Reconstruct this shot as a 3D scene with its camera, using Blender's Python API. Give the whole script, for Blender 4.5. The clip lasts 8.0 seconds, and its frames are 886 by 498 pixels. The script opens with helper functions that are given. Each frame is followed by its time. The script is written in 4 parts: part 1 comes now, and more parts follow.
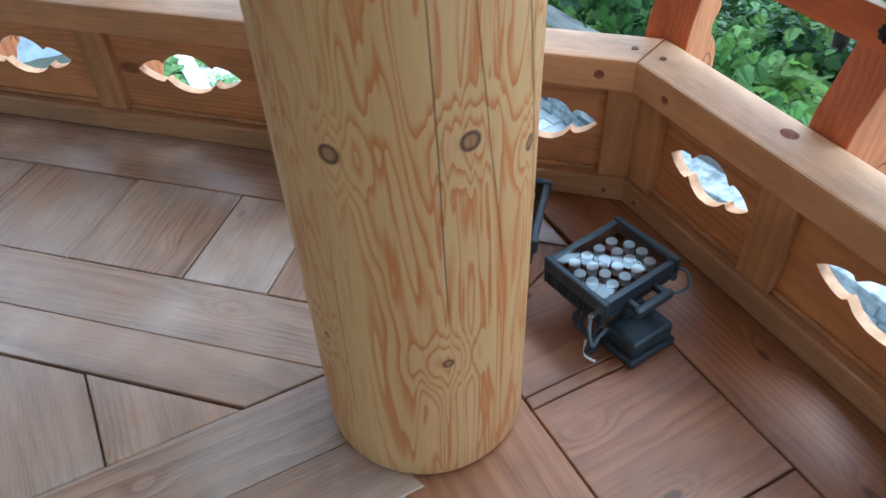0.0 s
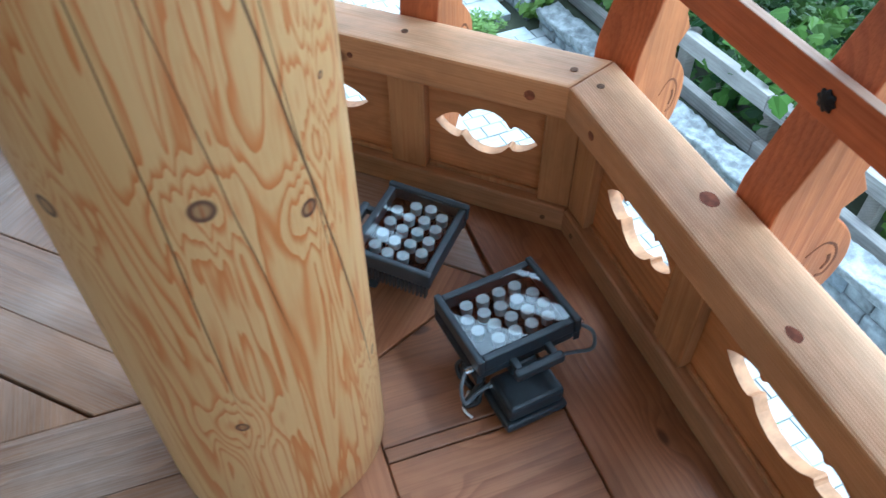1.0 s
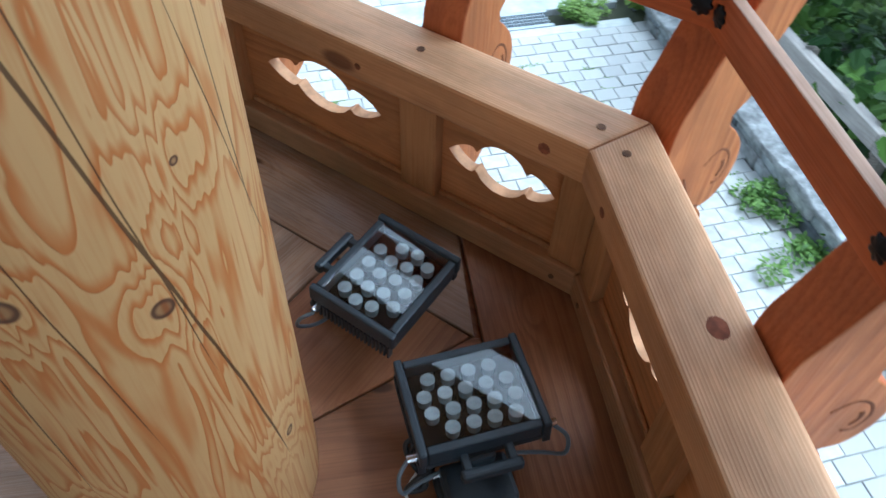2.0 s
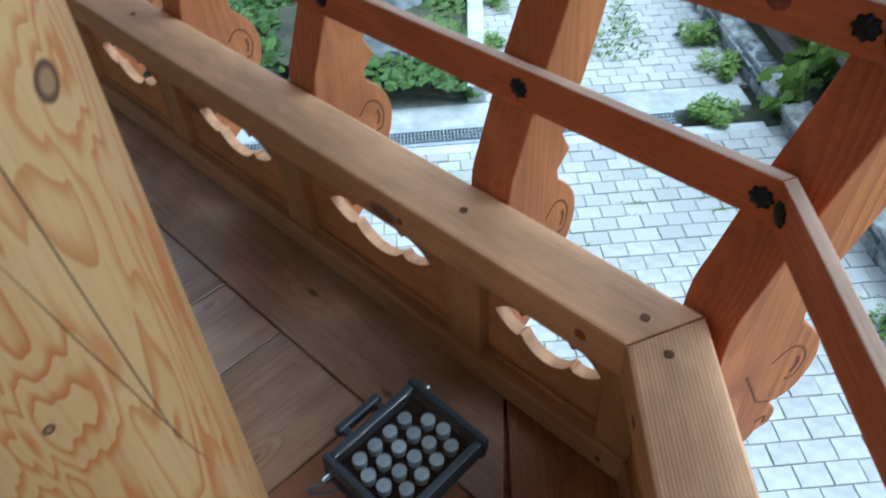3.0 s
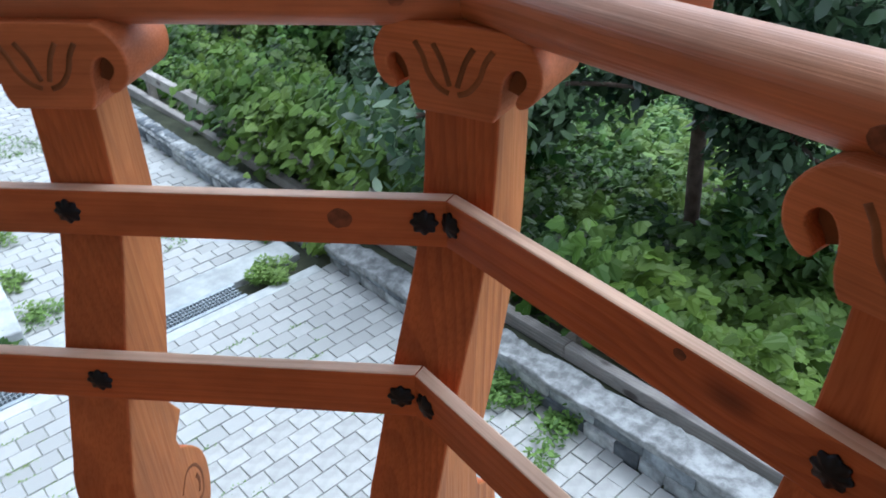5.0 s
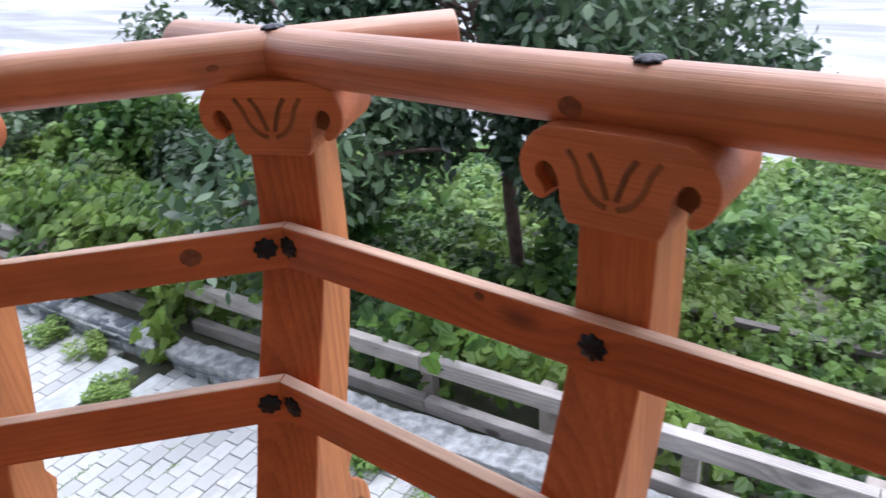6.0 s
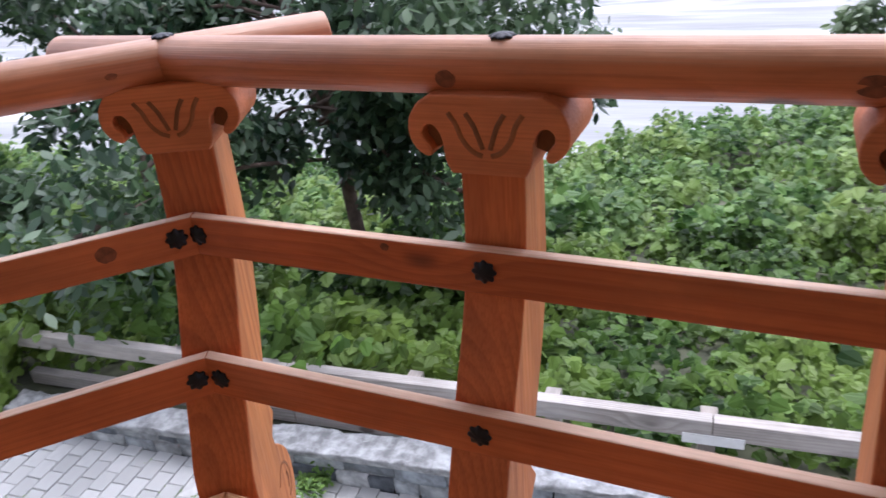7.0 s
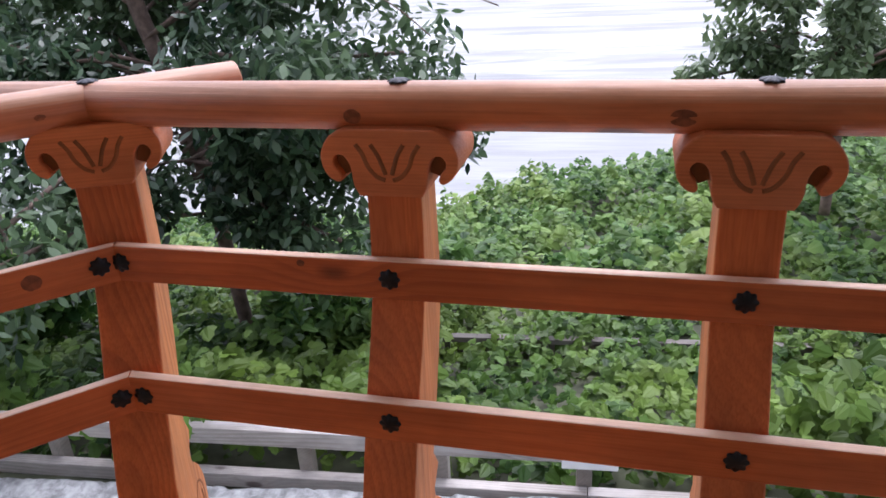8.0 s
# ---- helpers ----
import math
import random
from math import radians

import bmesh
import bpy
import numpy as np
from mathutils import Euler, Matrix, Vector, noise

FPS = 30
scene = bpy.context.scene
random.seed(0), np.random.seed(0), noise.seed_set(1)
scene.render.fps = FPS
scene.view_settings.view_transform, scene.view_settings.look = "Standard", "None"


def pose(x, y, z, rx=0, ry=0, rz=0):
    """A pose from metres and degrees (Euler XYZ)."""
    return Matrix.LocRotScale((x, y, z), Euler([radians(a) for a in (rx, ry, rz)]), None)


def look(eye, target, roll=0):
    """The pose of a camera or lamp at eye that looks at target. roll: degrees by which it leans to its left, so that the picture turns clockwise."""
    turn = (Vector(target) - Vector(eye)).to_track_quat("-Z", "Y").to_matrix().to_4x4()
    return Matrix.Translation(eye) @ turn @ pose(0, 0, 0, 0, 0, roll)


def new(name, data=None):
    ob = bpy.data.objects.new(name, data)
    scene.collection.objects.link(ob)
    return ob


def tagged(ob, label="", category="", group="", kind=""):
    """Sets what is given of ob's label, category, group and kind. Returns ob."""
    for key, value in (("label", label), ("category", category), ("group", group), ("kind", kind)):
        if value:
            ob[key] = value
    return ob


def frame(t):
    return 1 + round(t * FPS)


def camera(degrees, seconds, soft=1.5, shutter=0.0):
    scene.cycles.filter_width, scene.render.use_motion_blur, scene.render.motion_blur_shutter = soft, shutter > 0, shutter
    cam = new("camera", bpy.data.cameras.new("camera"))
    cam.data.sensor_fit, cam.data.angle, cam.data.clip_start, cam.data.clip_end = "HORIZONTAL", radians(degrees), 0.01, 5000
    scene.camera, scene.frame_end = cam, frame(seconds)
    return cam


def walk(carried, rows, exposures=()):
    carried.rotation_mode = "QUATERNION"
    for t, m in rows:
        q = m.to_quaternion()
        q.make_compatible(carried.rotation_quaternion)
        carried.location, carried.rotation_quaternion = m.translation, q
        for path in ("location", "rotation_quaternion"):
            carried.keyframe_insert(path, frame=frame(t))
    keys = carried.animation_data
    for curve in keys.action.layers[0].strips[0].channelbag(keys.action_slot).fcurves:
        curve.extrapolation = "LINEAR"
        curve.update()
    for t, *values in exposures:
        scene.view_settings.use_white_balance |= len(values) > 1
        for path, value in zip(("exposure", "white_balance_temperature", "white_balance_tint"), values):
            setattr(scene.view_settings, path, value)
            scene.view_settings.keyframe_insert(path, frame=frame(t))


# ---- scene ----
cam = camera(61.19, 8.0, shutter=0.3)
PATH = [
    (0, (0.002, -1.490, 1.217), (-0.315, -0.438, 0.196), -2.3),
    (0.5, (0.124, -1.311, 1.217), (-0.260, -0.313, 0.165), -2.0),
    (1, (0.263, -1.175, 1.219), (-0.158, -0.232, 0.131), -0.6),
    (1.2, (0.293, -1.119, 1.210), (-0.112, -0.182, 0.112), 0.7),
    (2.3, (0.298, -0.785, 1.197), (-0.328, -0.055, 0.046), 1.0),
    (2.5, (0.294, -0.728, 1.212), (-0.401, -0.059, 0.064), -1.4),
    (3, (0.311, -0.635, 1.242), (-0.482, 0.113, 0.211), -3.3),
    (3.5, (0.267, -0.611, 1.234), (-0.352, 0.341, 0.255), -0.2),
    (4, (0.234, -0.564, 1.241), (-0.136, 0.539, 0.294), 0.3),
    (4.5, (0.206, -0.532, 1.267), (-0.015, 0.662, 0.386), -0.3),
    (4.7, (0.200, -0.525, 1.279), (0.010, 0.696, 0.429), -0.5),
    (5.8, (0.215, -0.684, 1.289), (0.294, 0.645, 0.598), -4.8),
    (6, (0.213, -0.752, 1.293), (0.390, 0.574, 0.615), -4.6),
    (6.5, (0.176, -0.860, 1.312), (0.491, 0.439, 0.632), -5.3),
    (7, (0.085, -0.910, 1.313), (0.568, 0.333, 0.626), -5.7),
    (7.5, (0.002, -0.993, 1.324), (0.659, 0.182, 0.661), -3.4),
    (8, (-0.038, -1.057, 1.337), (0.689, 0.106, 0.730), -3.2),
]
walk(cam, [(t, look(eye, target, roll)) for t, eye, target, roll in PATH],
     exposures=[(0.0, 2.3, 4600, -6), (1.2, 2.2, 4650, -6), (2.4, 1.5, 5100, 0), (3.5, 1.3, 4820, -6), (4.7, 1.22, 5250, 2), (6.0, 1.6, 5750, 15), (7.0, 1.54, 5850, 19), (8.0, 1.56, 5900, 20)])

# ---- light: an overcast sky and a weak, wide sun ----
world = bpy.data.worlds.new("overcast_sky")
scene.world = world
world.use_nodes = True
wt = world.node_tree
for n in list(wt.nodes):
    wt.nodes.remove(n)
sky = wt.nodes.new("ShaderNodeTexSky")
sky.sky_type = "NISHITA"
sky.sun_disc = False
sky.sun_elevation = radians(66)
sky.sun_rotation = radians(40)
sky.air_density, sky.dust_density, sky.ozone_density = 1.0, 3.0, 1.0
soften = wt.nodes.new("ShaderNodeHueSaturation")
soften.inputs["Saturation"].default_value = 0.22
bg = wt.nodes.new("ShaderNodeBackground")
bg.inputs["Strength"].default_value = 0.15
wo = wt.nodes.new("ShaderNodeOutputWorld")
wt.links.new(sky.outputs[0], soften.inputs["Color"])
wt.links.new(soften.outputs[0], bg.inputs["Color"])
wt.links.new(bg.outputs[0], wo.inputs["Surface"])

sun_data = bpy.data.lights.new("sun", "SUN")
sun_data.energy, sun_data.angle, sun_data.color = 0.7, radians(50), (1.0, 0.97, 0.92)
sun = new("sun", sun_data)
sun.matrix_world = look((2.6, 2.2, 8), (0, 0, 0))

# ---- materials ----


def node_mat(name):
    m = bpy.data.materials.new(name)
    m.use_nodes = True
    nt = m.node_tree
    b = nt.nodes["Principled BSDF"]
    return m, nt, b


def add(nt, kind, **kw):
    n = nt.nodes.new(kind)
    for k, v in kw.items():
        n.inputs[k.replace("_", " ")].default_value = v
    return n


def mix(nt, fac, a, b, blend="MIX"):
    """A colour mix; each of fac, a and b is a socket or a value."""
    n = nt.nodes.new("ShaderNodeMix")
    n.data_type, n.blend_type = "RGBA", blend
    for i, v in ((0, fac), (6, a), (7, b)):
        if isinstance(v, bpy.types.NodeSocket):
            nt.links.new(v, n.inputs[i])
        elif i == 0:
            n.inputs[i].default_value = v
        else:
            n.inputs[i].default_value = (*v, 1)
    return n.outputs[2]


def calc(nt, op, a, b=0.0, c=0.0):
    n = nt.nodes.new("ShaderNodeMath")
    n.operation = op
    for i, v in enumerate((a, b, c)):
        if isinstance(v, bpy.types.NodeSocket):
            nt.links.new(v, n.inputs[i])
        else:
            n.inputs[i].default_value = v
    return n.outputs[0]


def step(nt, v, lo, hi, out_lo=0.0, out_hi=1.0):
    n = nt.nodes.new("ShaderNodeMapRange")
    n.interpolation_type = "SMOOTHSTEP"
    for i, x in enumerate((v, lo, hi, out_lo, out_hi)):
        if isinstance(x, bpy.types.NodeSocket):
            nt.links.new(x, n.inputs[i])
        else:
            n.inputs[i].default_value = x
    return n.outputs[0]


def bump(nt, b, height, strength, distance=0.002):
    n = nt.nodes.new("ShaderNodeBump")
    n.inputs["Strength"].default_value = strength
    n.inputs["Distance"].default_value = distance
    nt.links.new(height, n.inputs["Height"])
    nt.links.new(n.outputs[0], b.inputs["Normal"])


def wood(name, light, dark, axis="X", rings=14.0, knots=True, rough=0.55, wear=0.35, worn=(0.5, 0.4, 0.32), sharp=0.5, spread=0.0, lines=70.0, kscale=5.0, top_sheen=None):
    """Sawn softwood. The grain runs along one axis of the object; growth rings bend round the knots."""
    m, nt, b = node_mat(name)
    tc = nt.nodes.new("ShaderNodeTexCoord")
    info = nt.nodes.new("ShaderNodeObjectInfo")
    shift = nt.nodes.new("ShaderNodeVectorMath")
    shift.operation = "MULTIPLY_ADD"
    rnd = nt.nodes.new("ShaderNodeCombineXYZ")
    for i in range(3):
        nt.links.new(info.outputs["Random"], rnd.inputs[i])
    nt.links.new(rnd.outputs[0], shift.inputs[0])
    shift.inputs[1].default_value = (17.3, 5.1, 9.7)
    nt.links.new(tc.outputs["Object"], shift.inputs[2])
    p = shift.outputs[0]
    long = {"X": (0.09, 1, 1), "Y": (1, 0.09, 1), "Z": (1, 1, 0.09)}[axis]
    mp = nt.nodes.new("ShaderNodeVectorMath")
    mp.operation = "MULTIPLY"
    mp.inputs[1].default_value = long
    nt.links.new(p, mp.inputs[0])
    base = mp.outputs[0]
    n1 = add(nt, "ShaderNodeTexNoise", Scale=4.2, Detail=1.2, Roughness=0.4)
    nt.links.new(base, n1.inputs["Vector"])
    val = calc(nt, "MULTIPLY", n1.outputs[0], rings)
    cross = nt.nodes.new("ShaderNodeVectorMath")
    cross.operation = "DOT_PRODUCT"
    cross.inputs[1].default_value = {"X": (0, 0.9, 0.75), "Y": (0.9, 0, 0.75), "Z": (0.9, 0.75, 0)}[axis]
    nt.links.new(p, cross.inputs[0])
    val = calc(nt, "MULTIPLY_ADD", cross.outputs["Value"], lines, val)
    if knots:
        half = nt.nodes.new("ShaderNodeVectorMath")
        half.operation = "MULTIPLY"
        half.inputs[1].default_value = tuple(0.45 if c < 1 else 1.0 for c in long)
        nt.links.new(p, half.inputs[0])
        vo = add(nt, "ShaderNodeTexVoronoi", Scale=kscale, Randomness=1.0)
        nt.links.new(half.outputs[0], vo.inputs["Vector"])
        near = step(nt, vo.outputs["Distance"], 0.0, 0.38, 1.0, 0.0)
        val = calc(nt, "MULTIPLY_ADD", near, 2.2, val)
    fr = calc(nt, "FRACT", val)
    band = calc(nt, "MULTIPLY", step(nt, fr, 0.25, 0.85), step(nt, fr, 0.9, 1.0, 1.0, 0.0))
    fine = add(nt, "ShaderNodeTexNoise", Scale=300.0, Detail=2.0)
    fm = nt.nodes.new("ShaderNodeVectorMath")
    fm.operation = "MULTIPLY"
    fm.inputs[1].default_value = tuple(0.02 if c < 1 else 1.0 for c in long)
    nt.links.new(p, fm.inputs[0])
    nt.links.new(fm.outputs[0], fine.inputs["Vector"])
    vary = add(nt, "ShaderNodeTexNoise", Scale=3.1, Detail=2.0)
    nt.links.new(base, vary.inputs["Vector"])
    band = calc(nt, "MULTIPLY", band, step(nt, vary.outputs[0], 0.35, 0.65, 0.3, 1.0))
    col = mix(nt, calc(nt, "MULTIPLY", band, sharp), light, dark)
    col = mix(nt, calc(nt, "MULTIPLY", step(nt, fine.outputs[0], 0.4, 0.72), 0.35), col, dark)
    if knots:
        kn = step(nt, vo.outputs["Distance"], 0.06, 0.115, 0.85, 0.0)
        col = mix(nt, kn, col, (dark[0] * 0.35, dark[1] * 0.28, dark[2] * 0.28))
    big = add(nt, "ShaderNodeTexNoise", Scale=2.3, Detail=3.0)
    nt.links.new(p, big.inputs["Vector"])
    col = mix(nt, calc(nt, "MULTIPLY", step(nt, big.outputs[0], 0.45, 0.75), wear), col, worn)
    if top_sheen:
        # the sky's pale sheen put into the colour of the upper side, ragged-edged
        lo, hi, pale = top_sheen
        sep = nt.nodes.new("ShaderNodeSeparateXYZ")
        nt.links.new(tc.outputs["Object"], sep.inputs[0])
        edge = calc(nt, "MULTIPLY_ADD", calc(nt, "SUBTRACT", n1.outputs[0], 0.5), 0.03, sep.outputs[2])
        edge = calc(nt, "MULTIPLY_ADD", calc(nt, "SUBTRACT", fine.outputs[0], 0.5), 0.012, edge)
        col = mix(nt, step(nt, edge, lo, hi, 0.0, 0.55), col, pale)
    hv = nt.nodes.new("ShaderNodeHueSaturation")
    nt.links.new(col, hv.inputs["Color"])
    mott = add(nt, "ShaderNodeTexNoise", Scale=11.0, Detail=4.0, Roughness=0.65)
    squash = nt.nodes.new("ShaderNodeVectorMath")
    squash.operation = "MULTIPLY"
    squash.inputs[1].default_value = tuple(0.4 if c < 1 else 1.0 for c in long)
    nt.links.new(p, squash.inputs[0])
    nt.links.new(squash.outputs[0], mott.inputs["Vector"])
    even = step(nt, info.outputs["Random"], 0.0, 1.0, 1.0 - spread, 1.0 + spread)
    nt.links.new(calc(nt, "MULTIPLY", even, step(nt, mott.outputs[0], 0.3, 0.7, 0.8, 1.15)), hv.inputs["Value"])
    nt.links.new(hv.outputs[0], b.inputs["Base Color"])
    nt.links.new(step(nt, fine.outputs[0], 0.2, 0.8, rough - 0.08, rough + 0.14), b.inputs["Roughness"])
    bump(nt, b, calc(nt, "ADD", calc(nt, "MULTIPLY", band, 0.5), fine.outputs[0]), 0.4, 0.0013)
    return m


def plain(name, colour, rough=0.5, metal=0.0, var=0.15, scale=12.0, bmp=0.2, spec=0.5):
    """A surface of one colour, with blotches and fine relief."""
    m, nt, b = node_mat(name)
    tc = nt.nodes.new("ShaderNodeTexCoord")
    n = add(nt, "ShaderNodeTexNoise", Scale=scale, Detail=5.0, Roughness=0.6)
    nt.links.new(tc.outputs["Object"], n.inputs["Vector"])
    info = nt.nodes.new("ShaderNodeObjectInfo")
    lo = tuple(c * (1 - var) for c in colour)
    hi = tuple(min(1, c * (1 + var)) for c in colour)
    col = mix(nt, step(nt, n.outputs[0], 0.3, 0.7), lo, hi)
    hv = nt.nodes.new("ShaderNodeHueSaturation")
    nt.links.new(col, hv.inputs["Color"])
    nt.links.new(step(nt, info.outputs["Random"], 0, 1, 1 - var * 0.6, 1 + var * 0.6), hv.inputs["Value"])
    nt.links.new(hv.outputs[0], b.inputs["Base Color"])
    b.inputs["Roughness"].default_value = rough
    b.inputs["Metallic"].default_value = metal
    b.inputs["Specular IOR Level"].default_value = spec
    f2 = add(nt, "ShaderNodeTexNoise", Scale=scale * 9, Detail=3.0)
    nt.links.new(tc.outputs["Object"], f2.inputs["Vector"])
    bump(nt, b, f2.outputs[0], bmp, 0.002)
    return m


def foliage(name, dark, light, yellow, gloss=0.45):
    """Leaves: each island of the mesh takes its own shade of green."""
    m, nt, b = node_mat(name)
    geo = nt.nodes.new("ShaderNodeNewGeometry")
    tc = nt.nodes.new("ShaderNodeTexCoord")
    n = add(nt, "ShaderNodeTexNoise", Scale=0.9, Detail=2.0)
    nt.links.new(tc.outputs["Object"], n.inputs["Vector"])
    col = mix(nt, geo.outputs["Random Per Island"], dark, light)
    col = mix(nt, calc(nt, "MULTIPLY", step(nt, n.outputs[0], 0.42, 0.7), 0.6), col, yellow)
    nt.links.new(col, b.inputs["Base Color"])
    b.inputs["Roughness"].default_value = gloss
    b.inputs["Specular IOR Level"].default_value = 0.25 if gloss > 0.42 else 0.5
    tr = nt.nodes.new("ShaderNodeBsdfTranslucent")
    nt.links.new(col, tr.inputs["Color"])
    ms = nt.nodes.new("ShaderNodeMixShader")
    ms.inputs[0].default_value = 0.3
    out = nt.nodes["Material Output"]
    nt.links.new(b.outputs[0], ms.inputs[1])
    nt.links.new(tr.outputs[0], ms.inputs[2])
    nt.links.new(ms.outputs[0], out.inputs["Surface"])
    return m


RAIL = wood("rail_wood", (0.54, 0.26, 0.11), (0.38, 0.145, 0.052), "X", rings=9, lines=190, wear=0.4, worn=(0.55, 0.32, 0.17), sharp=0.5)
PANEL = wood("panel_wood", (0.52, 0.21, 0.072), (0.35, 0.118, 0.036), "X", rings=18, lines=60, wear=0.2, worn=(0.42, 0.2, 0.085), sharp=0.7)
PLANK = wood("plank_wood", (0.5, 0.12, 0.03), (0.31, 0.06, 0.014), "X", rings=16, lines=95, wear=0.3, worn=(0.45, 0.18, 0.08), sharp=0.5)
POST = wood("post_wood", (0.5, 0.126, 0.031), (0.29, 0.06, 0.015), "Z", rings=20, lines=55, wear=0.25, worn=(0.44, 0.16, 0.06), sharp=0.55)
CAP = wood("capital_wood", (0.54, 0.162, 0.056), (0.3, 0.078, 0.027), "X", rings=6, lines=230, knots=False, wear=0.25, sharp=0.28)
HAND = wood("handrail_wood", (0.49, 0.148, 0.056), (0.26, 0.07, 0.026), "X", rings=14, lines=60, sharp=0.35, wear=0.3, worn=(0.54, 0.27, 0.16), rough=0.4, top_sheen=(1.092, 1.108, (0.7, 0.45, 0.32)))
FLOOR = wood("floor_wood", (0.3, 0.127, 0.054), (0.145, 0.053, 0.022), "X", rings=24, lines=34, wear=0.6, worn=(0.27, 0.145, 0.085), sharp=0.6, kscale=9.0, rough=0.44, spread=0.1)
UPRIGHT = wood("upright_wood", (0.44, 0.2, 0.075), (0.3, 0.11, 0.038), "Z", rings=9, lines=20, knots=False, wear=0.2, worn=(0.42, 0.22, 0.1))
# left boards: the sky's grey sheen is put into their worn colour
FLOOR_SHEEN = wood("grey_sheen_floor_wood", (0.34, 0.2, 0.12), (0.18, 0.095, 0.054), "X", rings=24, lines=34, wear=0.9, worn=(0.44, 0.335, 0.265), sharp=0.7, kscale=9.0, rough=0.25, spread=0.06)
SILLW = wood("sill_wood", (0.42, 0.21, 0.095), (0.27, 0.115, 0.05), "X", rings=15, wear=0.5, worn=(0.38, 0.24, 0.14))
CEIL = wood("ceiling_wood", (0.42, 0.2, 0.09), (0.28, 0.11, 0.05), "X", rings=10)
CUT = plain("cut_edge_wood", (0.6, 0.34, 0.18), 0.7, 0, 0.2, 30)
BOLT = plain("black_iron", (0.012, 0.013, 0.02), 0.45, 0.6, 0.2, 40)
PEG = plain("peg_wood", (0.17, 0.09, 0.045), 0.75, 0, 0.3, 60, 0.03)
# RAIL and PLANK again, lightened for the sky's light on upper faces
RAIL_TOP_LIT = wood("skylit_rail_top", (0.8, 0.5, 0.28), (0.56, 0.26, 0.11), "X", rings=8, lines=210, knots=False, wear=0.5, worn=(0.7, 0.47, 0.29), sharp=0.8)
EDGE = wood("skylit_edge_wood", (0.74, 0.52, 0.38), (0.52, 0.3, 0.19), "X", rings=8, lines=70, knots=False, wear=0.4, worn=(0.78, 0.6, 0.48))
# side faces: flat-sawn figure, and paler for the sky light on them
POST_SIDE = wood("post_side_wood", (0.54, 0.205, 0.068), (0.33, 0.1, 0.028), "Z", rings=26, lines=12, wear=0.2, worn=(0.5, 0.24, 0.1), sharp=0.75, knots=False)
CASE = plain("grey_cast_metal", (0.032, 0.043, 0.055), 0.42, 0.25, 0.12, 25)
INNER = plain("black_plate", (0.003, 0.0035, 0.0045), 0.7, 0, 0.1, 30, 0.1, 0.0)
CABLE = plain("black_rubber", (0.01, 0.01, 0.011), 0.5, 0, 0.1, 30)
CABLEG = plain("grey_cable", (0.12, 0.14, 0.16), 0.5, 0, 0.1, 30)
STEEL = plain("bright_steel", (0.62, 0.63, 0.65), 0.22, 1.0, 0.05, 20)
KNOTW = plain("knot_wood", (0.2, 0.062, 0.028), 0.8, 0, 0.35, 60, 0.02)
PAVE = plain("paving_stone", (0.385, 0.385, 0.375), 0.8, 0, 0.13, 16, 0.5)
SAND = plain("joint_sand", (0.24, 0.25, 0.21), 0.95, 0, 0.35, 9, 0.6)
CONC = plain("concrete", (0.4, 0.42, 0.42), 0.9, 0, 0.22, 7, 0.6)
STONE = plain("rubble_stone", (0.26, 0.285, 0.31), 0.9, 0, 0.45, 9, 0.9)
MORTAR = plain("wall_mortar", (0.36, 0.37, 0.375), 0.9, 0, 0.45, 16, 0.9)
STONES = [plain("wall_stone_" + n, c, 0.9, 0, 0.4, 14, 0.9) for n, c in (("grey", (0.27, 0.29, 0.305)), ("blue", (0.22, 0.245, 0.27)), ("pale", (0.36, 0.37, 0.375)), ("dark", (0.13, 0.145, 0.165)), ("plain", (0.3, 0.315, 0.325)))]
ROCK = plain("boulder", (0.15, 0.165, 0.175), 0.9, 0, 0.4, 5, 0.9)
GRATE = plain("galvanised_grate", (0.32, 0.36, 0.39), 0.5, 0.3, 0.15, 30)
# near-black, for the shade down in the drain and below the floor
DEPTH_SHADE = plain("depth_shade", (0.012, 0.015, 0.018), 0.9, 0, 0.2, 9)
OLDWOOD = wood("weathered_wood", (0.3, 0.265, 0.235), (0.17, 0.15, 0.13), "X", rings=12, wear=0.5, worn=(0.36, 0.34, 0.32), rough=0.75)
SIGN = plain("white_plate", (0.75, 0.76, 0.76), 0.5, 0, 0.08, 10)
SOIL = plain("soil", (0.055, 0.06, 0.035), 0.95, 0, 0.5, 3, 0.8)
BANKG = foliage("bank_leaves", (0.03, 0.07, 0.018), (0.1, 0.18, 0.04), (0.16, 0.24, 0.06))
BARK = plain("bark", (0.15, 0.105, 0.085), 0.9, 0, 0.4, 14, 0.9)
VINE = foliage("vine_leaves", (0.013, 0.038, 0.009), (0.095, 0.185, 0.031), (0.2, 0.29, 0.05))
HILLG = foliage("hillside_leaves", (0.022, 0.07, 0.018), (0.14, 0.26, 0.06), (0.3, 0.4, 0.1))
GREYG = foliage("olive_leaves", (0.06, 0.1, 0.05), (0.18, 0.25, 0.13), (0.22, 0.3, 0.15), 0.4)
DARKG = foliage("tree_leaves", (0.014, 0.04, 0.022), (0.1, 0.165, 0.085), (0.13, 0.2, 0.09), 0.33)
WEED = foliage("weed_leaves", (0.07, 0.14, 0.03), (0.2, 0.33, 0.08), (0.3, 0.4, 0.11))


